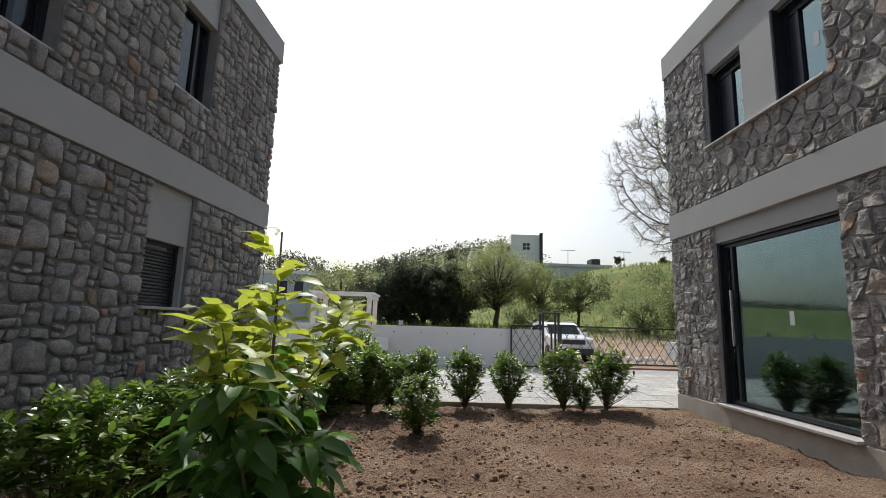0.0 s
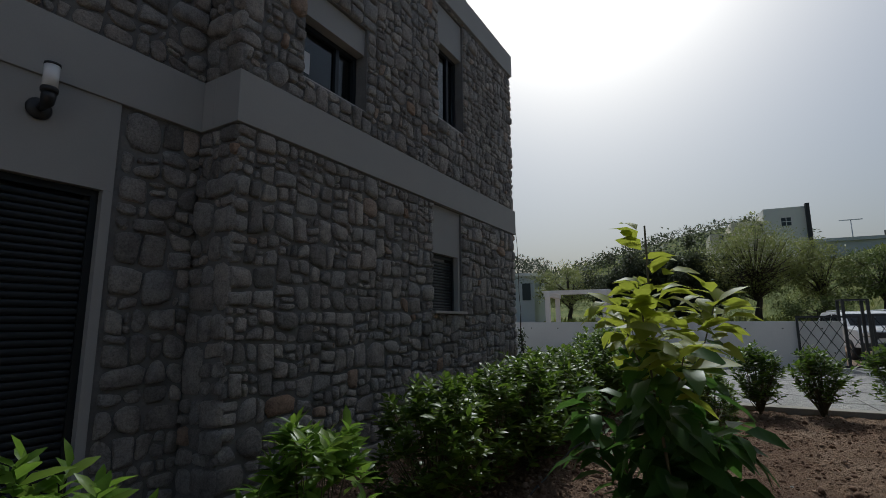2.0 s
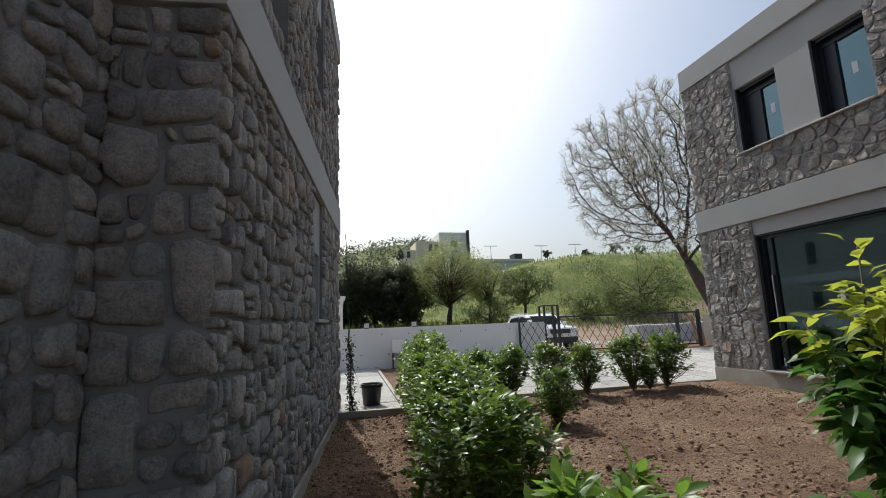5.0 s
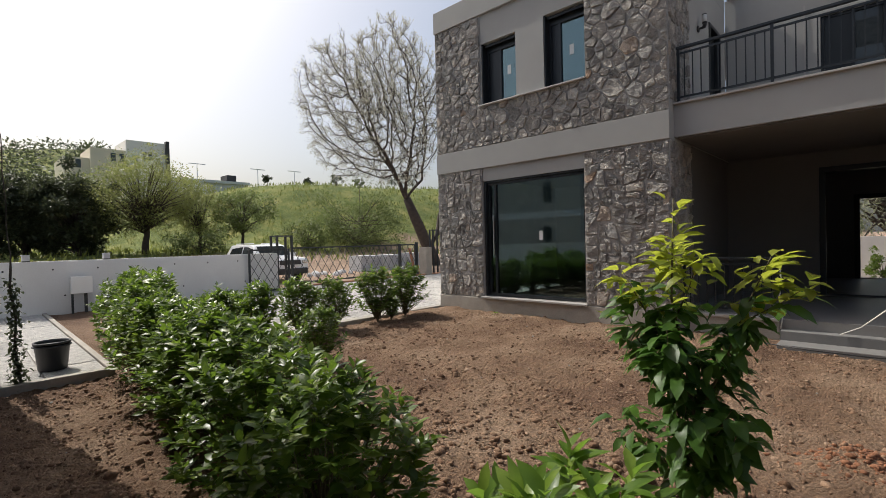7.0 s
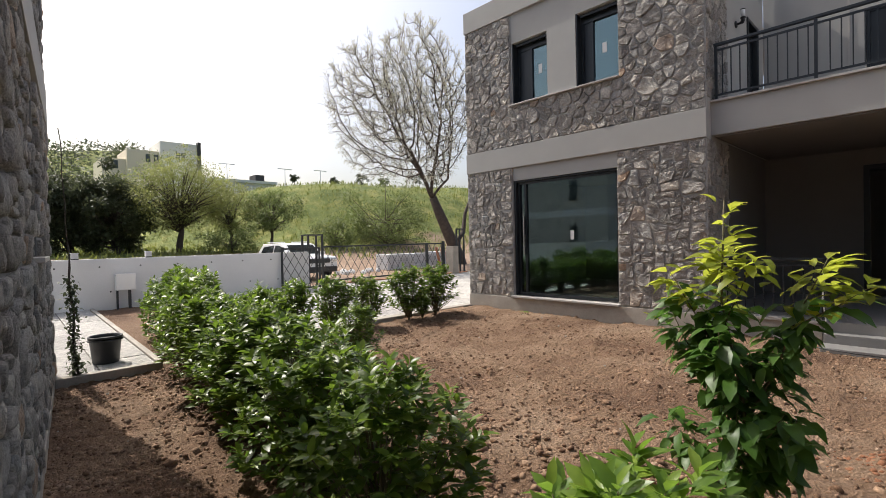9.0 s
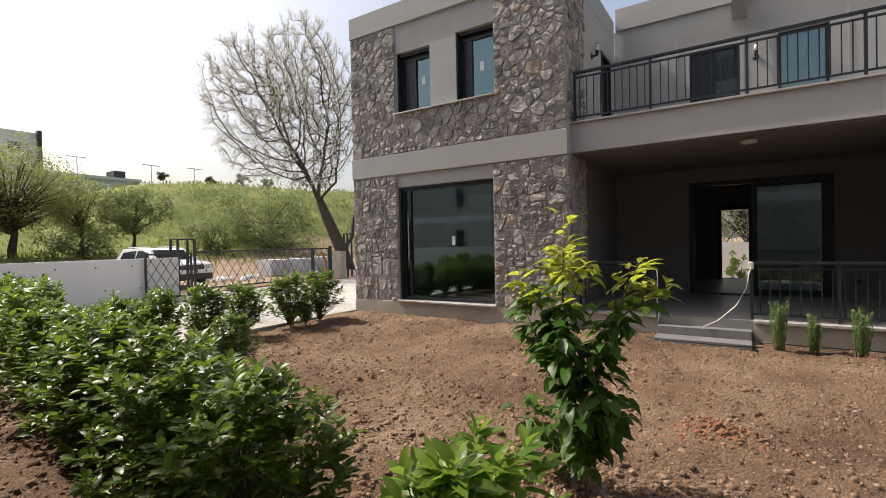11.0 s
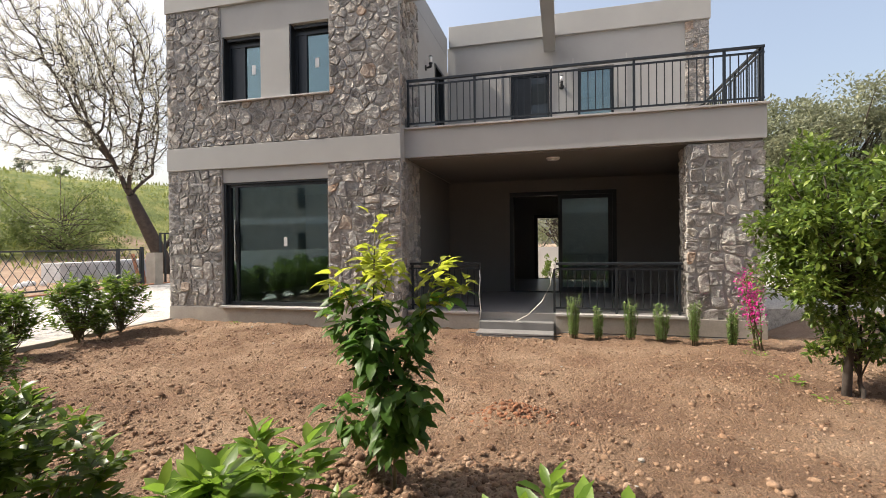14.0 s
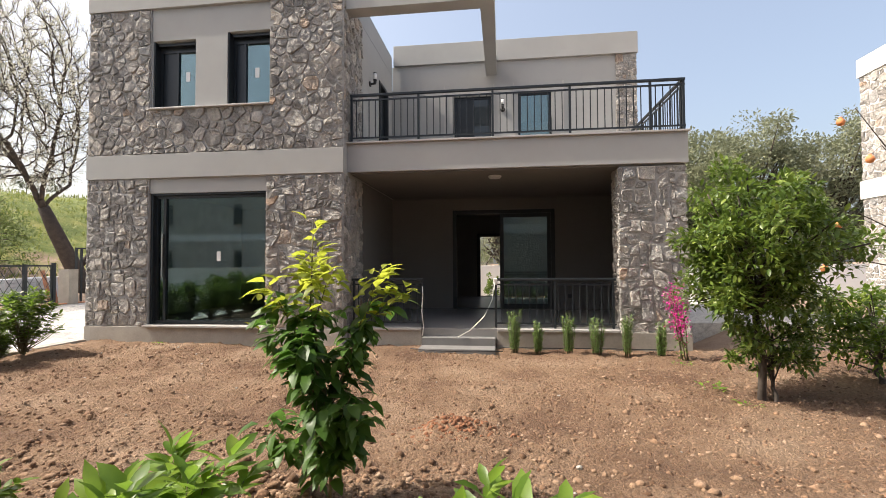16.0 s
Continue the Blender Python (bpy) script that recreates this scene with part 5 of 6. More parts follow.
leafy_tree(-21.5, 2.0, 1.1, 1.5, 1.8, 0.06, SHRUBLEAF, 59, "low green shrub on the grass", 40, 80, 0.14, low=0.05, name="shrub", cat="shrub")
leafy_tree(-29.0, -12.0, 1.2, 4.6, 2.6, 0.2, SPRINGLEAF, 60, "greyish spring tree behind the white pergola", 80, 110, 0.18)
leafy_tree(-33.0, -17.0, 1.4, 6.0, 3.2, 0.2, DARKLEAF, 61, "dark evergreen tree far behind the wall", 60, 100, 0.24)
for k, (y, h) in enumerate(((7.5, 1.0), (12.0, 1.1), (15.5, 1.9), (18.5, 1.5), (24.0, 2.2), (27.0, 2.4))):
    leafy_tree(-36.0, y + 6, terrain(-36.0, y + 6), h, h * 0.4, 0.05, DARKLEAF, 70 + k, "small dark pine on the crest of the bank", 22, 60, 0.14)
# olive grove behind the house
leafy_tree(17.6, 19.0, 0, 8.6, 3.3, 0.35, OLIVE, 81, "tall silvery olive tree behind the garden wall", 150, 230, 0.2, SMALL, 0.12)
leafy_tree(22.0, 20.0, 0, 9.6, 3.7, 0.35, OLIVE, 82, "tall silvery olive tree behind the garden wall", 150, 230, 0.2, SMALL, 0.12)
leafy_tree(26.5, 20.0, 0, 8.8, 3.6, 0.35, OLIVE, 83, "tall silvery olive tree behind the garden wall", 150, 230, 0.2, SMALL, 0.12)
leafy_tree(7.95, 10.9, -0.15, 1.05, 0.42, 0.03, LAUREL, 85, "small green shrub outside the back door", 30, 60, 0.08, low=0.1, name="shrub", cat="shrub")
leafy_tree(8.3, 17.0, -0.1, 5.5, 3.0, 0.3, OLIVE, 84, "olive tree seen through the open rooms", 60, 110, 0.17, LONG, 0.2)
# citrus by the terrace column
leafy_tree(11.22, -2.6, garden_height(11.2, -2.6), 2.58, 0.86, 0.05, CITRUS, 91, "leafy citrus tree with bright green leaves", 150, 85, 0.085, leaf_shape(0.45, 0.1, 0.2), 0.36)
leafy_tree(11.36, -2.62, garden_height(11.3, -2.5), 1.4, 0.4, 0.03, CITRUS, 92, "leafy green shoots at the foot of the citrus", 50, 50, 0.08, leaf_shape(0.45, 0.1, 0.2), 0.1, name="shrub", cat="shrub")
leafy_tree(13.1, -1.7, garden_height(12.8, -1.6), 1.35, 0.8, 0.04, LAUREL, 93, "dense green laurel beside the citrus", 70, 60, 0.085, leaf_shape(0.5, 0.1, 0.2), 0.08, name="laurel_shrub", cat="shrub")


def rosemary(x, y, h, seed):
    g = np.random.default_rng(seed)
    e = tagged(empty("rosemary", pose(x, y, garden_height(x, y))), "small upright rosemary plant along the plinth", "herb", "rosemary row")
    at, ways, sizes = [], [], []
    for k in range(24):
        a = g.uniform(0, 6.28)
        bm = bmesh.new()
        q = g.random()
        foot = np.array((math.cos(a) * 0.07 * q, math.sin(a) * 0.06 * q, -0.03))
        tip = np.array((math.cos(a) * 0.13 * q, math.sin(a) * 0.1 * q, h * g.uniform(0.55, 1)))
        tube(bm, [foot, foot * 0.4 + tip * 0.6, tip], [0.004, 0.003, 0.002], 4)
        part("twig", bm, TWIG, e)
        for i in range(70):
            s = g.uniform(0.12, 1)
            b = g.uniform(0, 6.28)
            at.append(foot + (tip - foot) * s)
            ways.append((math.cos(b), math.sin(b), 0.9))
            sizes.append(g.uniform(0.035, 0.065))
    leaves("foliage", at, ways, sizes, LONG, ROSEMARY, e, g)


for k, (x, h) in enumerate(((8.5, 0.52), (8.9, 0.38), (9.4, 0.5), (9.88, 0.42), (10.35, 0.48), (10.88, 0.4))):
    rosemary(x, -0.14 - 0.03 * k, h * 1.45, 100 + k)


def bougainvillea(x, y):
    g = np.random.default_rng(120)
    e = tagged(empty("bougainvillea", pose(x, y, garden_height(x, y))), "slim bougainvillea with magenta bracts against the column", "climber")
    at, ways, sizes, at2, ways2, sizes2 = [], [], [], [], [], []
    for k in range(5):
        a = g.uniform(0, 6.28)
        bm = bmesh.new()
        tip = np.array((-0.05 + g.normal(0, 0.05), 0.25 + g.normal(0, 0.05), g.uniform(0.9, 1.45)))
        tube(bm, [(g.normal(0, 0.04), g.normal(0, 0.04), -0.05), tip * 0.5 + g.normal(0, 0.05, 3), tip], [0.012, 0.008, 0.004], 5)
        part("stem", bm, TWIG, e)
        for i in range(210):
            s = g.uniform(0.12, 1)
            p = tip * s + g.normal(0, 0.055, 3)
            if i % 4 == 0:
                at2.append(p), ways2.append(g.normal(0, 1, 3)), sizes2.append(g.uniform(0.04, 0.07))
            elif s > 0.35:
                at.append(p), ways.append(g.normal(0, 1, 3)), sizes.append(g.uniform(0.03, 0.05))
    leaves("blossom", at, ways, sizes, leaf_shape(0.8, 0.2, 0.1), PETAL, e, g)
    leaves("foliage", at2, ways2, sizes2, leaf_shape(0.5, 0.1, 0.2), CITRUS, e, g)


bougainvillea(11.15, -0.55)


def dry_tree(x, y):
    rng = random.Random(9)
    e = tagged(empty("dead_tree", pose(x, y, garden_height(x, y))), "bare dry twigs with shrivelled orange fruit", "tree")
    bm = bmesh.new()
    tube(bm, [(0, 0, -0.2), (0.05, 0, 0.8), (0, 0.05, 1.8)], [0.05, 0.04, 0.025], 7)
    part("trunk", bm, BARK, e)
    for k, (dx, dy, z0, dz) in enumerate(((-1.15, -0.1, 1.7, 1.8), (-1.25, -0.15, 1.5, 0.7), (-1.2, 0.2, 1.3, 0.35), (-0.9, -0.2, 1.8, 1.2), (0.5, 0.3, 1.6, 1.2))):
        bm = bmesh.new()
        tube(bm, [(0, 0, z0), (dx * 0.45, dy * 0.5, z0 + dz * 0.65), (dx * 0.85, dy, z0 + dz), (dx, dy, z0 + dz - 0.12)], [0.018, 0.01, 0.005, 0.003], 5)
        part("branch", bm, BARK, e)
        bm = bmesh.new()
        r = 0.05 if k < 4 else 0.04
        lathe(bm, ((0.001, -r), (r * 0.7, -r * 0.75), (r, 0), (r * 0.75, r * 0.7), (r * 0.3, r * 0.95), (r * 0.4, r * 1.3), (0.001, r * 1.1)), 10, (dx, dy, z0 + dz - 0.12 - r))
        part("fruit", bm, DRYFRUIT, e, "dried orange fruit")


dry_tree(13.7, -1.9)
clods()

# ---- far buildings and crest ----
e = tagged(empty("hill_building"), "white and cream flat-roofed building on the hill", "building")
part("wall", boxes((-58, -53, 5.75, 9.6, 5.0, 13.75)), FARWHITE, e)
part("wing", boxes((-59, -53.6, 2.6, 5.749, 5.0, 12.6)), BEIGEWALL, e, "cream wing")
part("wing", boxes((-60, -54.2, 0.4, 2.599, 5.0, 11.5)), BEIGEWALL, e, "lower cream wing")
part("side_panel", boxes((-53.2, -52.6, 9.601, 9.95, 5.0, 14.0)), CARTRIM, e, "dark side panel")
w = part("window", boxes((-53.02, -52.96, 7.35, 8.25, 11.7, 12.6)), CARGLASS, e)
part("window_bar", boxes((-52.958, -52.94, 7.77, 7.83, 11.7, 12.6), (-52.958, -52.94, 7.35, 8.25, 12.12, 12.18)), FARWHITE, w)
for y, z in ((4.4, 11.3), (5.2, 11.3), (1.4, 10.4)):
    part("window", boxes((-53.62 if y > 3 else -54.22, -53.55 if y > 3 else -54.15, y, y + 0.45, z, z + 0.9)), CARGLASS, e)
e = tagged(empty("hill_depot"), "long low grey concrete building on the hill", "building")
part("wall", boxes((-58, -53, 10.2, 19.2, 5.0, 9.6)), FARGREY, e)
part("roof", boxes((-58.3, -52.7, 10.0, 19.4, 9.6, 9.95)), FARGREY, e)
part("roof_unit", boxes((-56, -54, 17.0, 18.2, 9.95, 10.9)), CARTRIM, e, "dark box on the roof")
for y in (15.5, 24.0, 30.0):
    e = tagged(empty("street_lamp", pose(-60, y, terrain(-60, y))), "slender street lamp on the crest", "lamp")
    top = 13.0 - terrain(-60, y) if y < 20 else 5.5
    bm = bmesh.new()
    tube(bm, [(0, 0, -1), (0, 0, top)], [0.09, 0.05], 6)
    part("pole", bm, FARGREY, e)
    part("arm", boxes((-0.05, 0.05, -1.1, 1.1, top - 0.05, top + 0.05)), FARGREY, e)
e = tagged(empty("far_house"), "grey two-storey house beyond the wall", "house")
part("wall", boxes((-34, -29.3, -19.5, -14.9, 0.5, 5.1)), FARGREY, e)
part("roof", boxes((-34.2, -29.1, -19.7, -14.7, 5.1, 5.35)), FARWHITE, e)
for y in (-17.2, -15.9):
    part("window", boxes((-29.32, -29.24, y, y + 0.7, 3.1, 4.5)), CARGLASS, e)
e = tagged(empty("white_pergola"), "white posts and beams of a pergola beyond the wall", "pergola")
for y in (-7.85, -10.6):
    for x in (-14.7, -17.2):
        part("post", boxes((x - 0.11, x + 0.11, y - 0.11, y + 0.11, 0.4, 2.6)), FARWHITE, e)
part("beam", boxes((-17.4, -14.5, -8.0, -7.7, 2.6, 2.82)), FARWHITE, e)
part("beam", boxes((-17.4, -14.5, -10.75, -10.45, 2.6, 2.82)), FARWHITE, e)
for k in range(6):
    part("slat", boxes((-17.3 + k * 0.5, -17.22 + k * 0.5, -10.9, -7.6, 2.82, 2.9)), FARWHITE, e)


e = tagged(empty("corner_house"), "grey two-storey house down the street, mirrored in the windows", "house")
part("wall", boxes((-20.0, -8.0, -32.0, -23.0, -0.7, 6.6)), PLASTER, e)
part("parapet", boxes((-20.1, -7.9, -32.1, -22.9, 6.6, 7.1)), PLASTER, e)
part("band", boxes((-20.05, -7.95, -32.05, -22.95, 3.2, 3.7)), FARGREY, e)
for x in (-16.5, -11.0):
    for z in (1.0, 4.4):
        part("window", boxes((x, x + 0.6, -23.01, -22.93, z, z + 1.5)), CARGLASS, e)


def far_woods():
    g = np.random.default_rng(200)
    at, ways, sizes = [], [], []
    for k in range(1300):
        x, y = g.uniform(-190, -85), g.uniform(-110, 50)
        z = terrain(x, y)
        n = 34
        pts = g.normal(0, 1, (n, 3)) * (1.3, 1.3, 0.8)
        at.append(pts + (x, y, z + 0.6))
        ways.append(pts + g.normal(0, 0.8, (n, 3)))
        sizes.append(g.uniform(0.6, 1.2, n))
    tagged(leaves("far_woods", np.vstack(at), np.vstack(ways), np.concatenate(sizes), SMALL, DARKLEAF, None, g), "dark wooded hill far behind", "woods", "", "stuff")


def bank_plants():
    g = np.random.default_rng(210)
    n = 9000
    x, y = g.uniform(-40, -15, n), g.uniform(-12, 34, n)
    at = np.array([(a, b, terrain(a, b) - 0.02) for a, b in zip(x, y)])
    ways = g.normal(0, 0.5, (n, 3)) + (0, 0, 1)
    tagged(leaves("bank_grass", at, ways, g.uniform(0.15, 0.5, n), LONG, GRASSBLADE, None, g), "tall weeds and grass on the bank", "grass", "", "stuff")


far_woods()
bank_plants()

# ---- at the gate ----
def mesh_panel(e, y0, y1, z0, z1, x, pitch=0.26):
    part("panel_frame", boxes((x - 0.025, x + 0.025, y0, y1, z1 - 0.05, z1), (x - 0.025, x + 0.025, y0, y1, z0, z0 + 0.05), (x - 0.025, x + 0.025, y0, y0 + 0.05, z0 + 0.05, z1 - 0.05), (x - 0.025, x + 0.025, y1 - 0.05, y1, z0 + 0.05, z1 - 0.05)), RAIL, e)
    h = z1 - z0
    k = y0 - h
    while k < y1:
        for s in (1, -1):
            pts = []
            for f in (0.0, 1.0):
                a, b = (k, k + h * 0.62) if s > 0 else (k + h * 0.62, k)
                pts.append((a + (b - a) * f, z0 + h * f))
            (ya, za), (yc, zc) = pts
            t0, t1 = 0.0, 1.0
            lo, hi = ((y0 - ya) / (yc - ya), (y1 - ya) / (yc - ya))
            t0, t1 = max(t0, min(lo, hi)), min(t1, max(lo, hi))
            if t1 - t0 > 0.03:
                bm = bmesh.new()
                tube(bm, [(x, ya + (yc - ya) * t0, za + (zc - za) * t0), (x, ya + (yc - ya) * t1, za + (zc - za) * t1)], 0.009, 4)
                part("bar", bm, RAIL, e)
        k += pitch


e = tagged(empty("fence_panel"), "dark iron lattice panel in front of the wall end", "fence")
mesh_panel(e, -2.25, -0.95, 0.2, 1.47, WX + 0.08)
e = tagged(empty("gate_guide"), "tall dark steel frame guiding the gate", "gate")
for x, y in ((-6.0, -1.15), (-6.4, -1.15), (-6.0, -0.65), (-6.4, -0.65)):
    part("post", boxes((x - 0.03, x + 0.03, y - 0.03, y + 0.03, 0.1, 1.85)), RAIL, e)
part("top_rail", boxes((-6.43, -5.97, -1.18, -0.62, 1.851, 1.89)), RAIL, e)
e = tagged(empty("sliding_gate"), "long dark iron lattice sliding gate closed across the drive", "gate")
mesh_panel(e, -0.55, 5.05, 0.3, 1.5, -6.2, 0.3)
part("post", boxes((-6.24, -6.16, 4.12, 4.22, 0.2, 1.52)), RAIL, e)
part("post", boxes((-6.24, -6.16, 5.05, 5.15, 0.2, 1.57)), RAIL, e)
part("track", boxes((-6.25, -6.15, -0.5, 6.5, 0.19, 0.23)), CLAY, e, "rusty ground track")
e = tagged(empty("gate_stop"), "dark steel posts beside a pale concrete pier", "gate")
part("pier", boxes((-6.5, -6.1, 5.55, 5.9, 0.0, 1.35)), CONCRETE, e)
for y in (5.95, 6.15, 6.4):
    part("post", boxes((-6.3, -6.24, y, y + 0.05, 0.1, 2.05)), RAIL, e)
part("top_rail", boxes((-6.3, -6.24, 5.95, 6.45, 2.051, 2.1)), RAIL, e)
for y in (-7.13, -5.66):
    e = tagged(empty("wall_light", pose(WX - 0.1, y, 1.34)), "small square glass light on the white wall", "lamp")
    part("body", boxes((-0.07, 0.07, -0.07, 0.07, 0.0, 0.02), bevel=0.004), CARTRIM, e)
    part("shade", boxes((-0.065, 0.065, -0.065, 0.065, 0.021, 0.14), bevel=0.004), PALLET, e)
    part("cap", boxes((-0.075, 0.075, -0.075, 0.075, 0.141, 0.155), bevel=0.004), PALLET, e)
e = tagged(empty("meter_box", pose(-5.5, -6.2, 0.0)), "pale grey meter box on a dark post by the hedge", "meter box")
part("cabinet", boxes((-0.15, 0.02, -0.2, 0.2, 0.58, 0.97), bevel=0.01), FARWHITE, e)
part("post", boxes((-0.1, -0.04, -0.19, -0.15, 0.1, 0.58)), RAIL, e)
part("valve", boxes((-0.11, -0.05, 0.05, 0.11, 0.1, 0.579), bevel=0.01), CARTRIM, e)

# ---- car behind the gate ----
def car(m):
    e = tagged(empty("car", m), "white off-road car parked behind the gate", "car")
    prof = [(0.0, 0.45), (0.02, 0.95), (0.12, 1.05), (1.15, 1.14), (1.75, 1.62), (2.1, 1.7), (3.9, 1.68), (4.35, 1.15), (4.45, 0.9), (4.45, 0.42)]
    bm = bmesh.new()
    L_ = [bm.verts.new((-x, -0.9 + (0.14 if z > 1.2 else 0.0), z)) for x, z in prof]
    R_ = [bm.verts.new((-x, 0.9 - (0.14 if z > 1.2 else 0.0), z)) for x, z in prof]
    n = len(prof)
    for i in range(n):
        j = (i + 1) % n
        bm.faces.new((L_[i], L_[j], R_[j], R_[i]))
    bm.faces.new(L_[::-1])
    bm.faces.new(R_)
    bmesh.ops.recalc_face_normals(bm, faces=bm.faces)
    bmesh.ops.bevel(bm, geom=list(bm.edges), offset=0.045, segments=3, affect="EDGES", profile=0.6)
    part("body", bm, CARPAINT, e)
    def pane(name, pts, mat):
        bm = bmesh.new()
        bm.faces.new([bm.verts.new(p) for p in pts])
        r = bmesh.ops.extrude_face_region(bm, geom=list(bm.faces))
        return part(name, bm, mat, e)
    pane("windscreen", [(-1.2, -0.72, 1.19), (-1.2, 0.72, 1.19), (-1.72, 0.66, 1.61), (-1.72, -0.66, 1.61)], CARGLASS)
    for s in (-1, 1):
        pane("side_window", [(-1.5, s * 0.905, 1.2), (-2.6, s * 0.905, 1.2), (-2.6, s * 0.775, 1.6), (-1.8, s * 0.775, 1.58)], CARGLASS)
        pane("side_window", [(-2.7, s * 0.905, 1.2), (-3.9, s * 0.905, 1.2), (-3.75, s * 0.775, 1.58), (-2.7, s * 0.775, 1.6)], CARGLASS)
        h = part("headlight", boxes((-0.12, 0.025, s * 0.72 - 0.14, s * 0.72 + 0.14, 0.82, 0.98), bevel=0.03), CHROME, e)
        part("mirror", boxes((-1.45, -1.3, s * 1.0 - 0.1, s * 1.0 + 0.1, 1.12, 1.3), bevel=0.04), CARPAINT, e)
        part("roof_bar", boxes((-3.7, -2.0, s * 0.62 - 0.02, s * 0.62 + 0.02, 1.72, 1.76), bevel=0.008), CARPAINT, e)
        for x in (-0.85, -3.55):
            bm = bmesh.new()
            lathe(bm, ((0.2, -0.11), (0.34, -0.1), (0.37, -0.05), (0.37, 0.05), (0.34, 0.1), (0.2, 0.11)), 22)
            bmesh.ops.transform(bm, matrix=pose(x, s * 0.82, 0.37, 90, 0, 0), verts=bm.verts)
            w = part("wheel", bm, RUBBER, e)
            bm = bmesh.new()
            lathe(bm, ((0.0, 0.105), (0.07, 0.11), (0.2, 0.095), (0.21, 0.11)), 16)
            bmesh.ops.transform(bm, matrix=pose(x, s * 0.82, 0.37, -90 * s, 0, 0), verts=bm.verts)
            part("rim", bm, CHROME, w)
    part("grille", boxes((-0.08, 0.028, -0.5, 0.5, 0.78, 0.98), bevel=0.02), CARTRIM, e)
    part("bumper", boxes((-0.15, 0.07, -0.86, 0.86, 0.36, 0.62), bevel=0.05), CARTRIM, e)
    part("number_plate", boxes((0.071, 0.078, -0.25, 0.25, 0.63, 0.73)), PAPER, e)


car(pose(-8.25, 0.52, 0.17, 0, 0, 2) @ Matrix.Scale(0.86, 4))
for k, (x, y, l, h) in enumerate(((-11.2, 6.3, 1.35, 0.78), (-11.0, 7.75, 1.3, 0.8), (-10.8, 9.2, 1.2, 0.85))):
    e = tagged(empty("pallet_stack", pose(x, y, terrain(x, y), 0, 0, 4 * k)), "stack of pale grey paving blocks on the dirt", "pallet", "block stacks")
    for r in range(5):
        for c in range(4):
            part("block", boxes((-0.5, 0.5, -l / 2 + c * l / 4, -l / 2 + (c + 1) * l / 4 - 0.012, r * h / 5, (r + 1) * h / 5 - 0.01), bevel=0.008), PALLET, e)
for k in range(14):
    a = random.Random(300 + k)
    x, y = -10.5 + a.uniform(-0.6, 0.8), 3.2 + a.uniform(-1.2, 1.6)
    bm = bmesh.new()
    bmesh.ops.create_icosphere(bm, subdivisions=1, radius=a.uniform(0.1, 0.26), matrix=pose(x, y, terrain(x, y) + 0.07, a.uniform(0, 90), a.uniform(0, 90), 0) @ Matrix.Diagonal((1, 0.8, 0.55, 1)))
    tagged(part("rubble", bm, PALLET), "broken pale rubble on the dirt yard", "rubble", "rubble heap")

# ---- by the near house ----
def bucket(m):
    e = tagged(empty("bucket", m), "black plastic bucket on the paved path", "bucket")
    bm = bmesh.new()
    lathe(bm, ((0.0, 0.0), (0.13, 0.0), (0.135, 0.01), (0.165, 0.3), (0.175, 0.3), (0.176, 0.325), (0.162, 0.325), (0.158, 0.3), (0.128, 0.02), (0.0, 0.02)), 26)
    part("tub", bm, BLACKP, e)
    bm = bmesh.new()
    lathe(bm, ((0.176, 0.27), (0.182, 0.272), (0.182, 0.285), (0.172, 0.287)), 26)
    part("rim", bm, BLACKP, e)


bucket(pose(-0.1, -7.4, 0.0) @ Matrix.Scale(1.15, 4))


def vine(m):
    g = np.random.default_rng(7)
    e = tagged(empty("vine", m), "thin dark vine tied to a cord at the house corner", "climber")
    pts = [(0.1 * (1 - z / 3.2) + 0.012 * math.sin(z * 9), 0.012 * math.cos(z * 7), z) for z in np.linspace(-0.1, 3.2, 18)]
    bm = bmesh.new()
    tube(bm, pts, [0.014] * 9 + [0.006] * 9, 5)
    part("stem", bm, BARK, e)
    at, ways, sizes = [], [], []
    for k in range(700):
        z = g.random() ** 1.6 * 1.35
        at.append((0.1 * (1 - z / 3.2) + g.normal(0, 0.035), g.normal(0, 0.035), z))
        ways.append(g.normal(0, 1, 3))
        sizes.append(g.uniform(0.035, 0.075))
    leaves("foliage", at, ways, sizes, leaf_shape(0.6, 0.1, 0.3), DARKLEAF, e, g)


vine(pose(0.36, -7.86, -0.1, 0, 0, 60))


def hose(name, pts, r, mat, label, cat):
    bm = bmesh.new()
    tube(bm, pts, r, 6)
    tagged(part(name, bm, mat), label, cat)


hose("rope", [(8.17, 0.26, 1.12), (8.14, 0.2, 1.0), (8.11, 0.16, 0.8), (7.97, 0.1, 0.52), (7.72, 0.06, 0.27), (7.5, 0.03, 0.15)], 0.009, ROPE, "pale rope hanging from the terrace railing", "rope")
hose("rope", [(6.8, 0.29, 1.05), (6.82, 0.25, 0.9), (6.8, 0.24, 0.6), (6.84, 0.2, 0.3), (6.82, 0.16, 0.14)], 0.01, ROPE, "pale rope tied to the railing post", "rope")
part_plug = tagged(part("tap_cover", boxes((8.13, 8.21, 0.26, 0.36, 1.08, 1.2), bevel=0.02), ROPE), "pale rag wrapped round the railing post", "rag")
hose("drip_pipe", [(x, -6.72 + (7.2 - x) * 0.092 + 0.03 * math.sin(x * 3), soil_height(x, -6.72 + (7.2 - x) * 0.092) + 0.01) for x in np.linspace(0.6, 8.8, 34)], 0.009, BLACKP, "black drip irrigation pipe along the hedge", "pipe")

hose("drip_pipe", [(x, 0.05 - 0.03 * math.sin(x * 1.7), garden_height(x, 0) + 0.05) for x in np.linspace(8.3, 11.2, 14)], 0.01, BLACKP, "black drip pipe along the terrace plinth", "pipe")
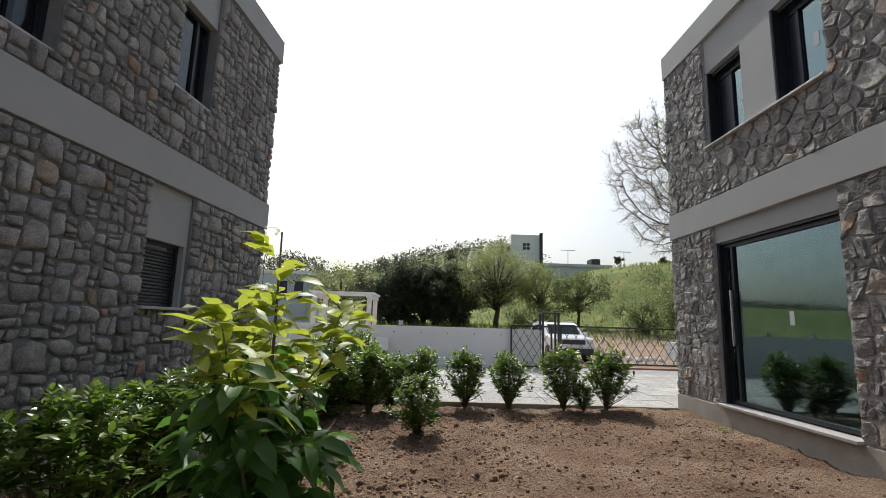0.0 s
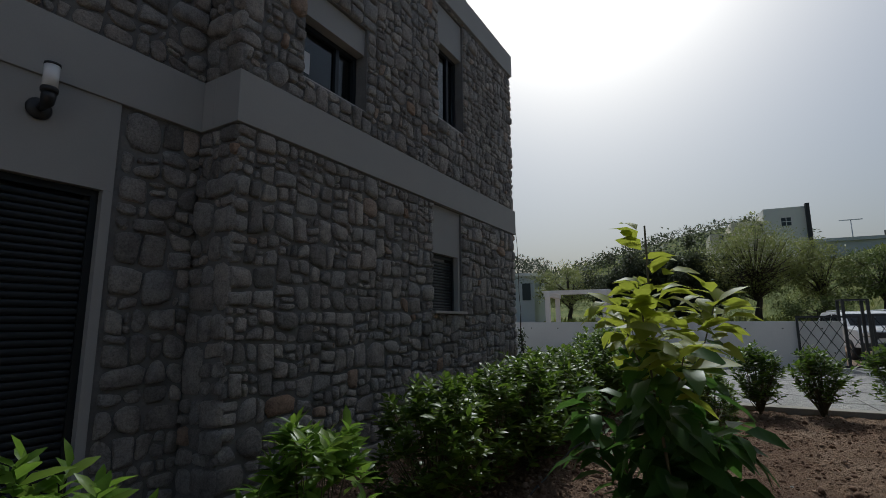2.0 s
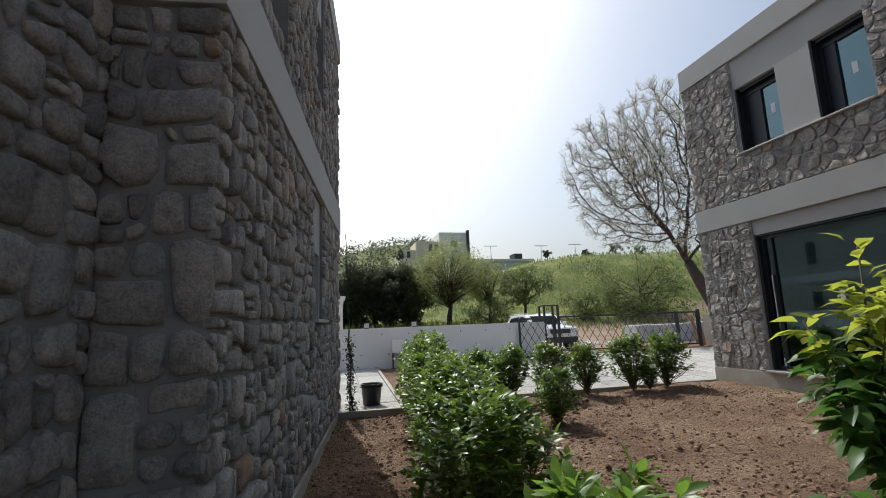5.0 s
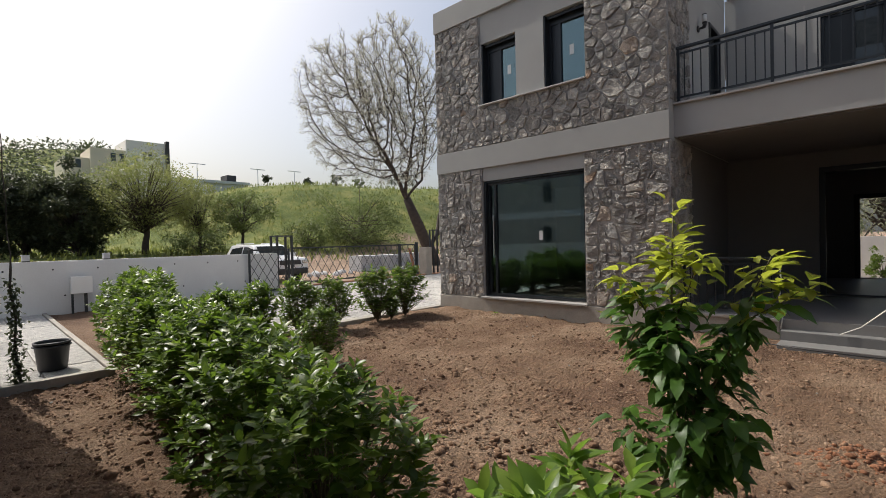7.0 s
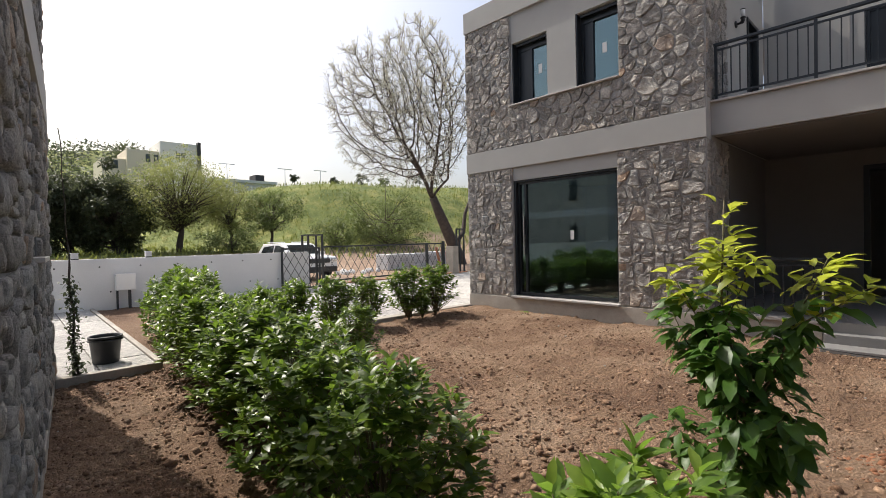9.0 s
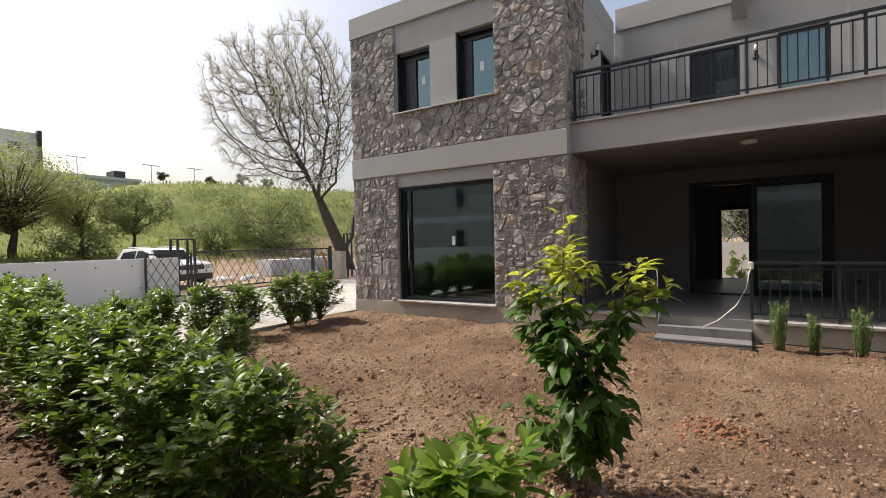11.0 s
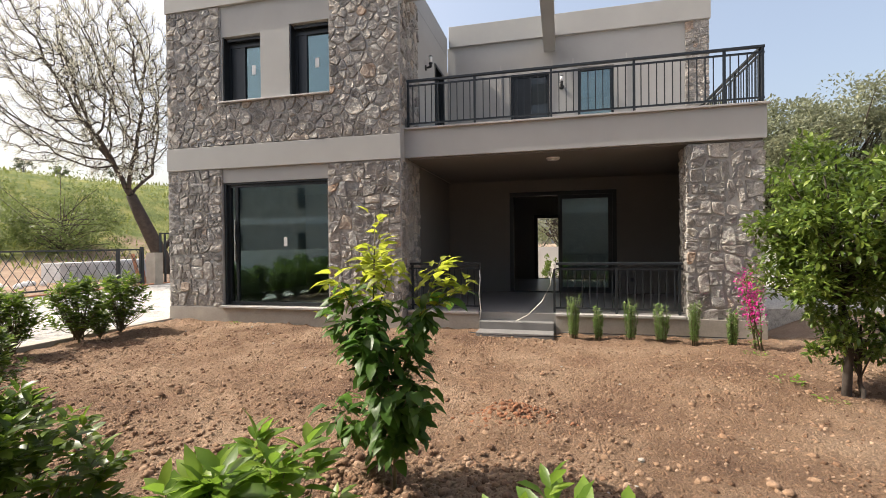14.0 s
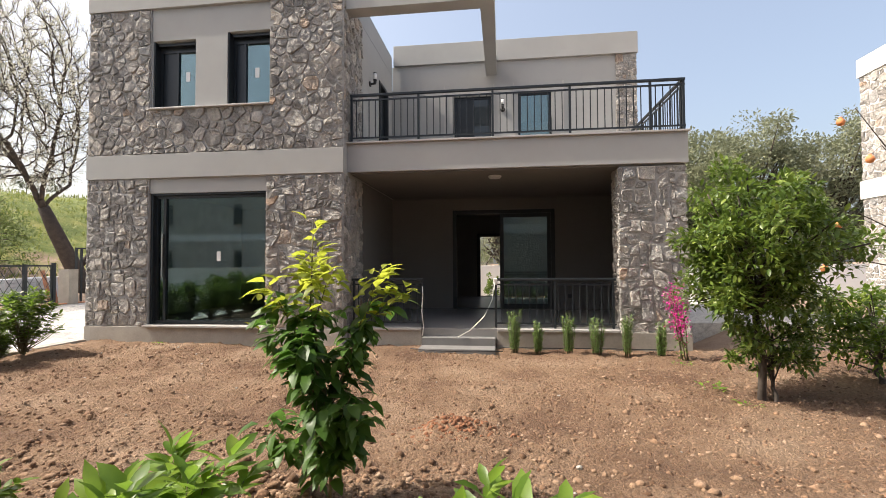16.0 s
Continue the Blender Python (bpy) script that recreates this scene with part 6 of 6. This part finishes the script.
hose("drip_pipe", [(6.7, -0.36, 0.0), (7.2, -0.42, -0.02), (7.8, -0.4, -0.03), (8.3, -0.3, -0.03)], 0.009, BLACKP, "black drip pipe lying before the steps", "pipe")


def ceiling_lamp(x, y, z):
    e = tagged(empty("ceiling_lamp", pose(x, y, z)), "small pale round lamp on the terrace ceiling", "lamp")
    bm = bmesh.new()
    lathe(bm, ((0.0, 0.0), (0.13, 0.0), (0.135, -0.015), (0.12, -0.03), (0.0, -0.03)), 24)
    part("base", bm, PALLET, e)
    bm = bmesh.new()
    lathe(bm, ((0.12, -0.0305), (0.11, -0.045), (0.06, -0.055), (0.0, -0.057)), 24)
    part("shade", bm, PALLET, e, "dull glass shade")


ceiling_lamp(8.17, 0.85, 3.209)
e = tagged(empty("wall_socket", pose(10.01, BACKY, 0.63)), "dark square wall socket on the terrace wall", "socket")
part("plate", boxes((-0.05, 0.05, -0.012, -0.001, -0.05, 0.05), bevel=0.003), BLACKP, e)
part("cover", boxes((-0.035, 0.035, -0.022, -0.013, -0.035, 0.035), bevel=0.003), FRAME, e)
for k in range(3):
    e = tagged(empty("plank", pose(-7.0 + 0.05 * k, 5.75 + 0.16 * k, terrain(-7, 6) + 0.02, 8 - 3 * k, -8 + 2 * k, 0)), "red brown board leaning beside the gate pier", "plank", "leaning boards")
    part("board", boxes((-0.015, 0.015, -0.07, 0.07, 0.0, 1.15 - 0.12 * k), bevel=0.003), CLAY, e)


def weed(x, y, s, seed):
    g = np.random.default_rng(seed)
    e = tagged(empty("weed", pose(x, y, soil_height(x, y))), "low green weed sprouting from the soil", "weed")
    n = 26
    a = g.uniform(0, 6.28, n)
    at = np.stack((np.cos(a) * g.random(n) * 0.3 * s, np.sin(a) * g.random(n) * 0.3 * s, g.random(n) * 0.12 * s), axis=1)
    leaves("foliage", at, np.stack((np.cos(a), np.sin(a), g.uniform(0.2, 1.2, n)), axis=1), g.uniform(0.05, 0.12, n) * s, leaf_shape(0.6, 0.1, 0.3), FRESH, e, g)


for k, (x, y, q) in enumerate(((10.8, -2.35, 0.6), (11.0, -0.9, 0.5), (1.9, -0.35, 0.4), (10.95, -2.9, 0.5))):
    weed(x, y, q, 400 + k)

# ---- beyond the house corner ----
structure("side_path", boxes((11.9, 17.5, 4.2, 14.0, -0.7, -0.06)), PAVING, "pale paved side path", None, "paving")
structure("garden_wall", boxes((2.0, 30.0, 14.0, 14.25, -0.7, 1.38)), WHITEWALL, "white garden wall behind the house")
hs = tagged(empty("neighbour_house"), "pale stone house beyond the garden", "house")
nb = part("wall", boxes((18.25, 24.0, -3.0, 5.84, -0.7, 6.6)), FARWHITE, hs)
part("band", boxes((18.2, 24.0, -3.05, 5.89, 3.2, 3.69)), FARWHITE, hs)
part("parapet", boxes((18.2, 24.0, -3.05, 5.89, 6.6, 7.1)), FARWHITE, hs)
masonry(nb, 3.6, 5.85, -0.1, 3.19, [], lambda u, z, o: (18.25 - o, u, z), 31, blocks=(0.03, 0.14), flip=True)
masonry(nb, 3.6, 5.85, 3.7, 6.6, [], lambda u, z, o: (18.25 - o, u, z), 32, blocks=(0.03, 0.14), flip=True)

# paving slabs of the drive
slab = None
rng = random.Random(77)
for i in range(10):
    for j in range(27):
        x, y = -0.1 - 0.62 * i - 0.31, -5.55 + 0.62 * j + 0.31
        if x > -0.1 or y > 11:
            continue
        if slab is None:
            ob = part("paving_stone", boxes((-0.303, 0.303, -0.303, 0.303, -0.03, 0.0), bevel=0.006), PAVING, drive)
            slab = ob.data
        else:
            ob = new("paving_stone", slab)
            ob.parent = drive
        ob.location = (x, y, rng.uniform(-0.004, 0.003))
for i in range(11):
    for j in range(6):
        ob = new("paving_stone", slab)
        ob.parent = drive
        ob.location = (0.11 - 0.62 * i, -7.215 - 0.62 * j, rng.uniform(-0.004, 0.003))
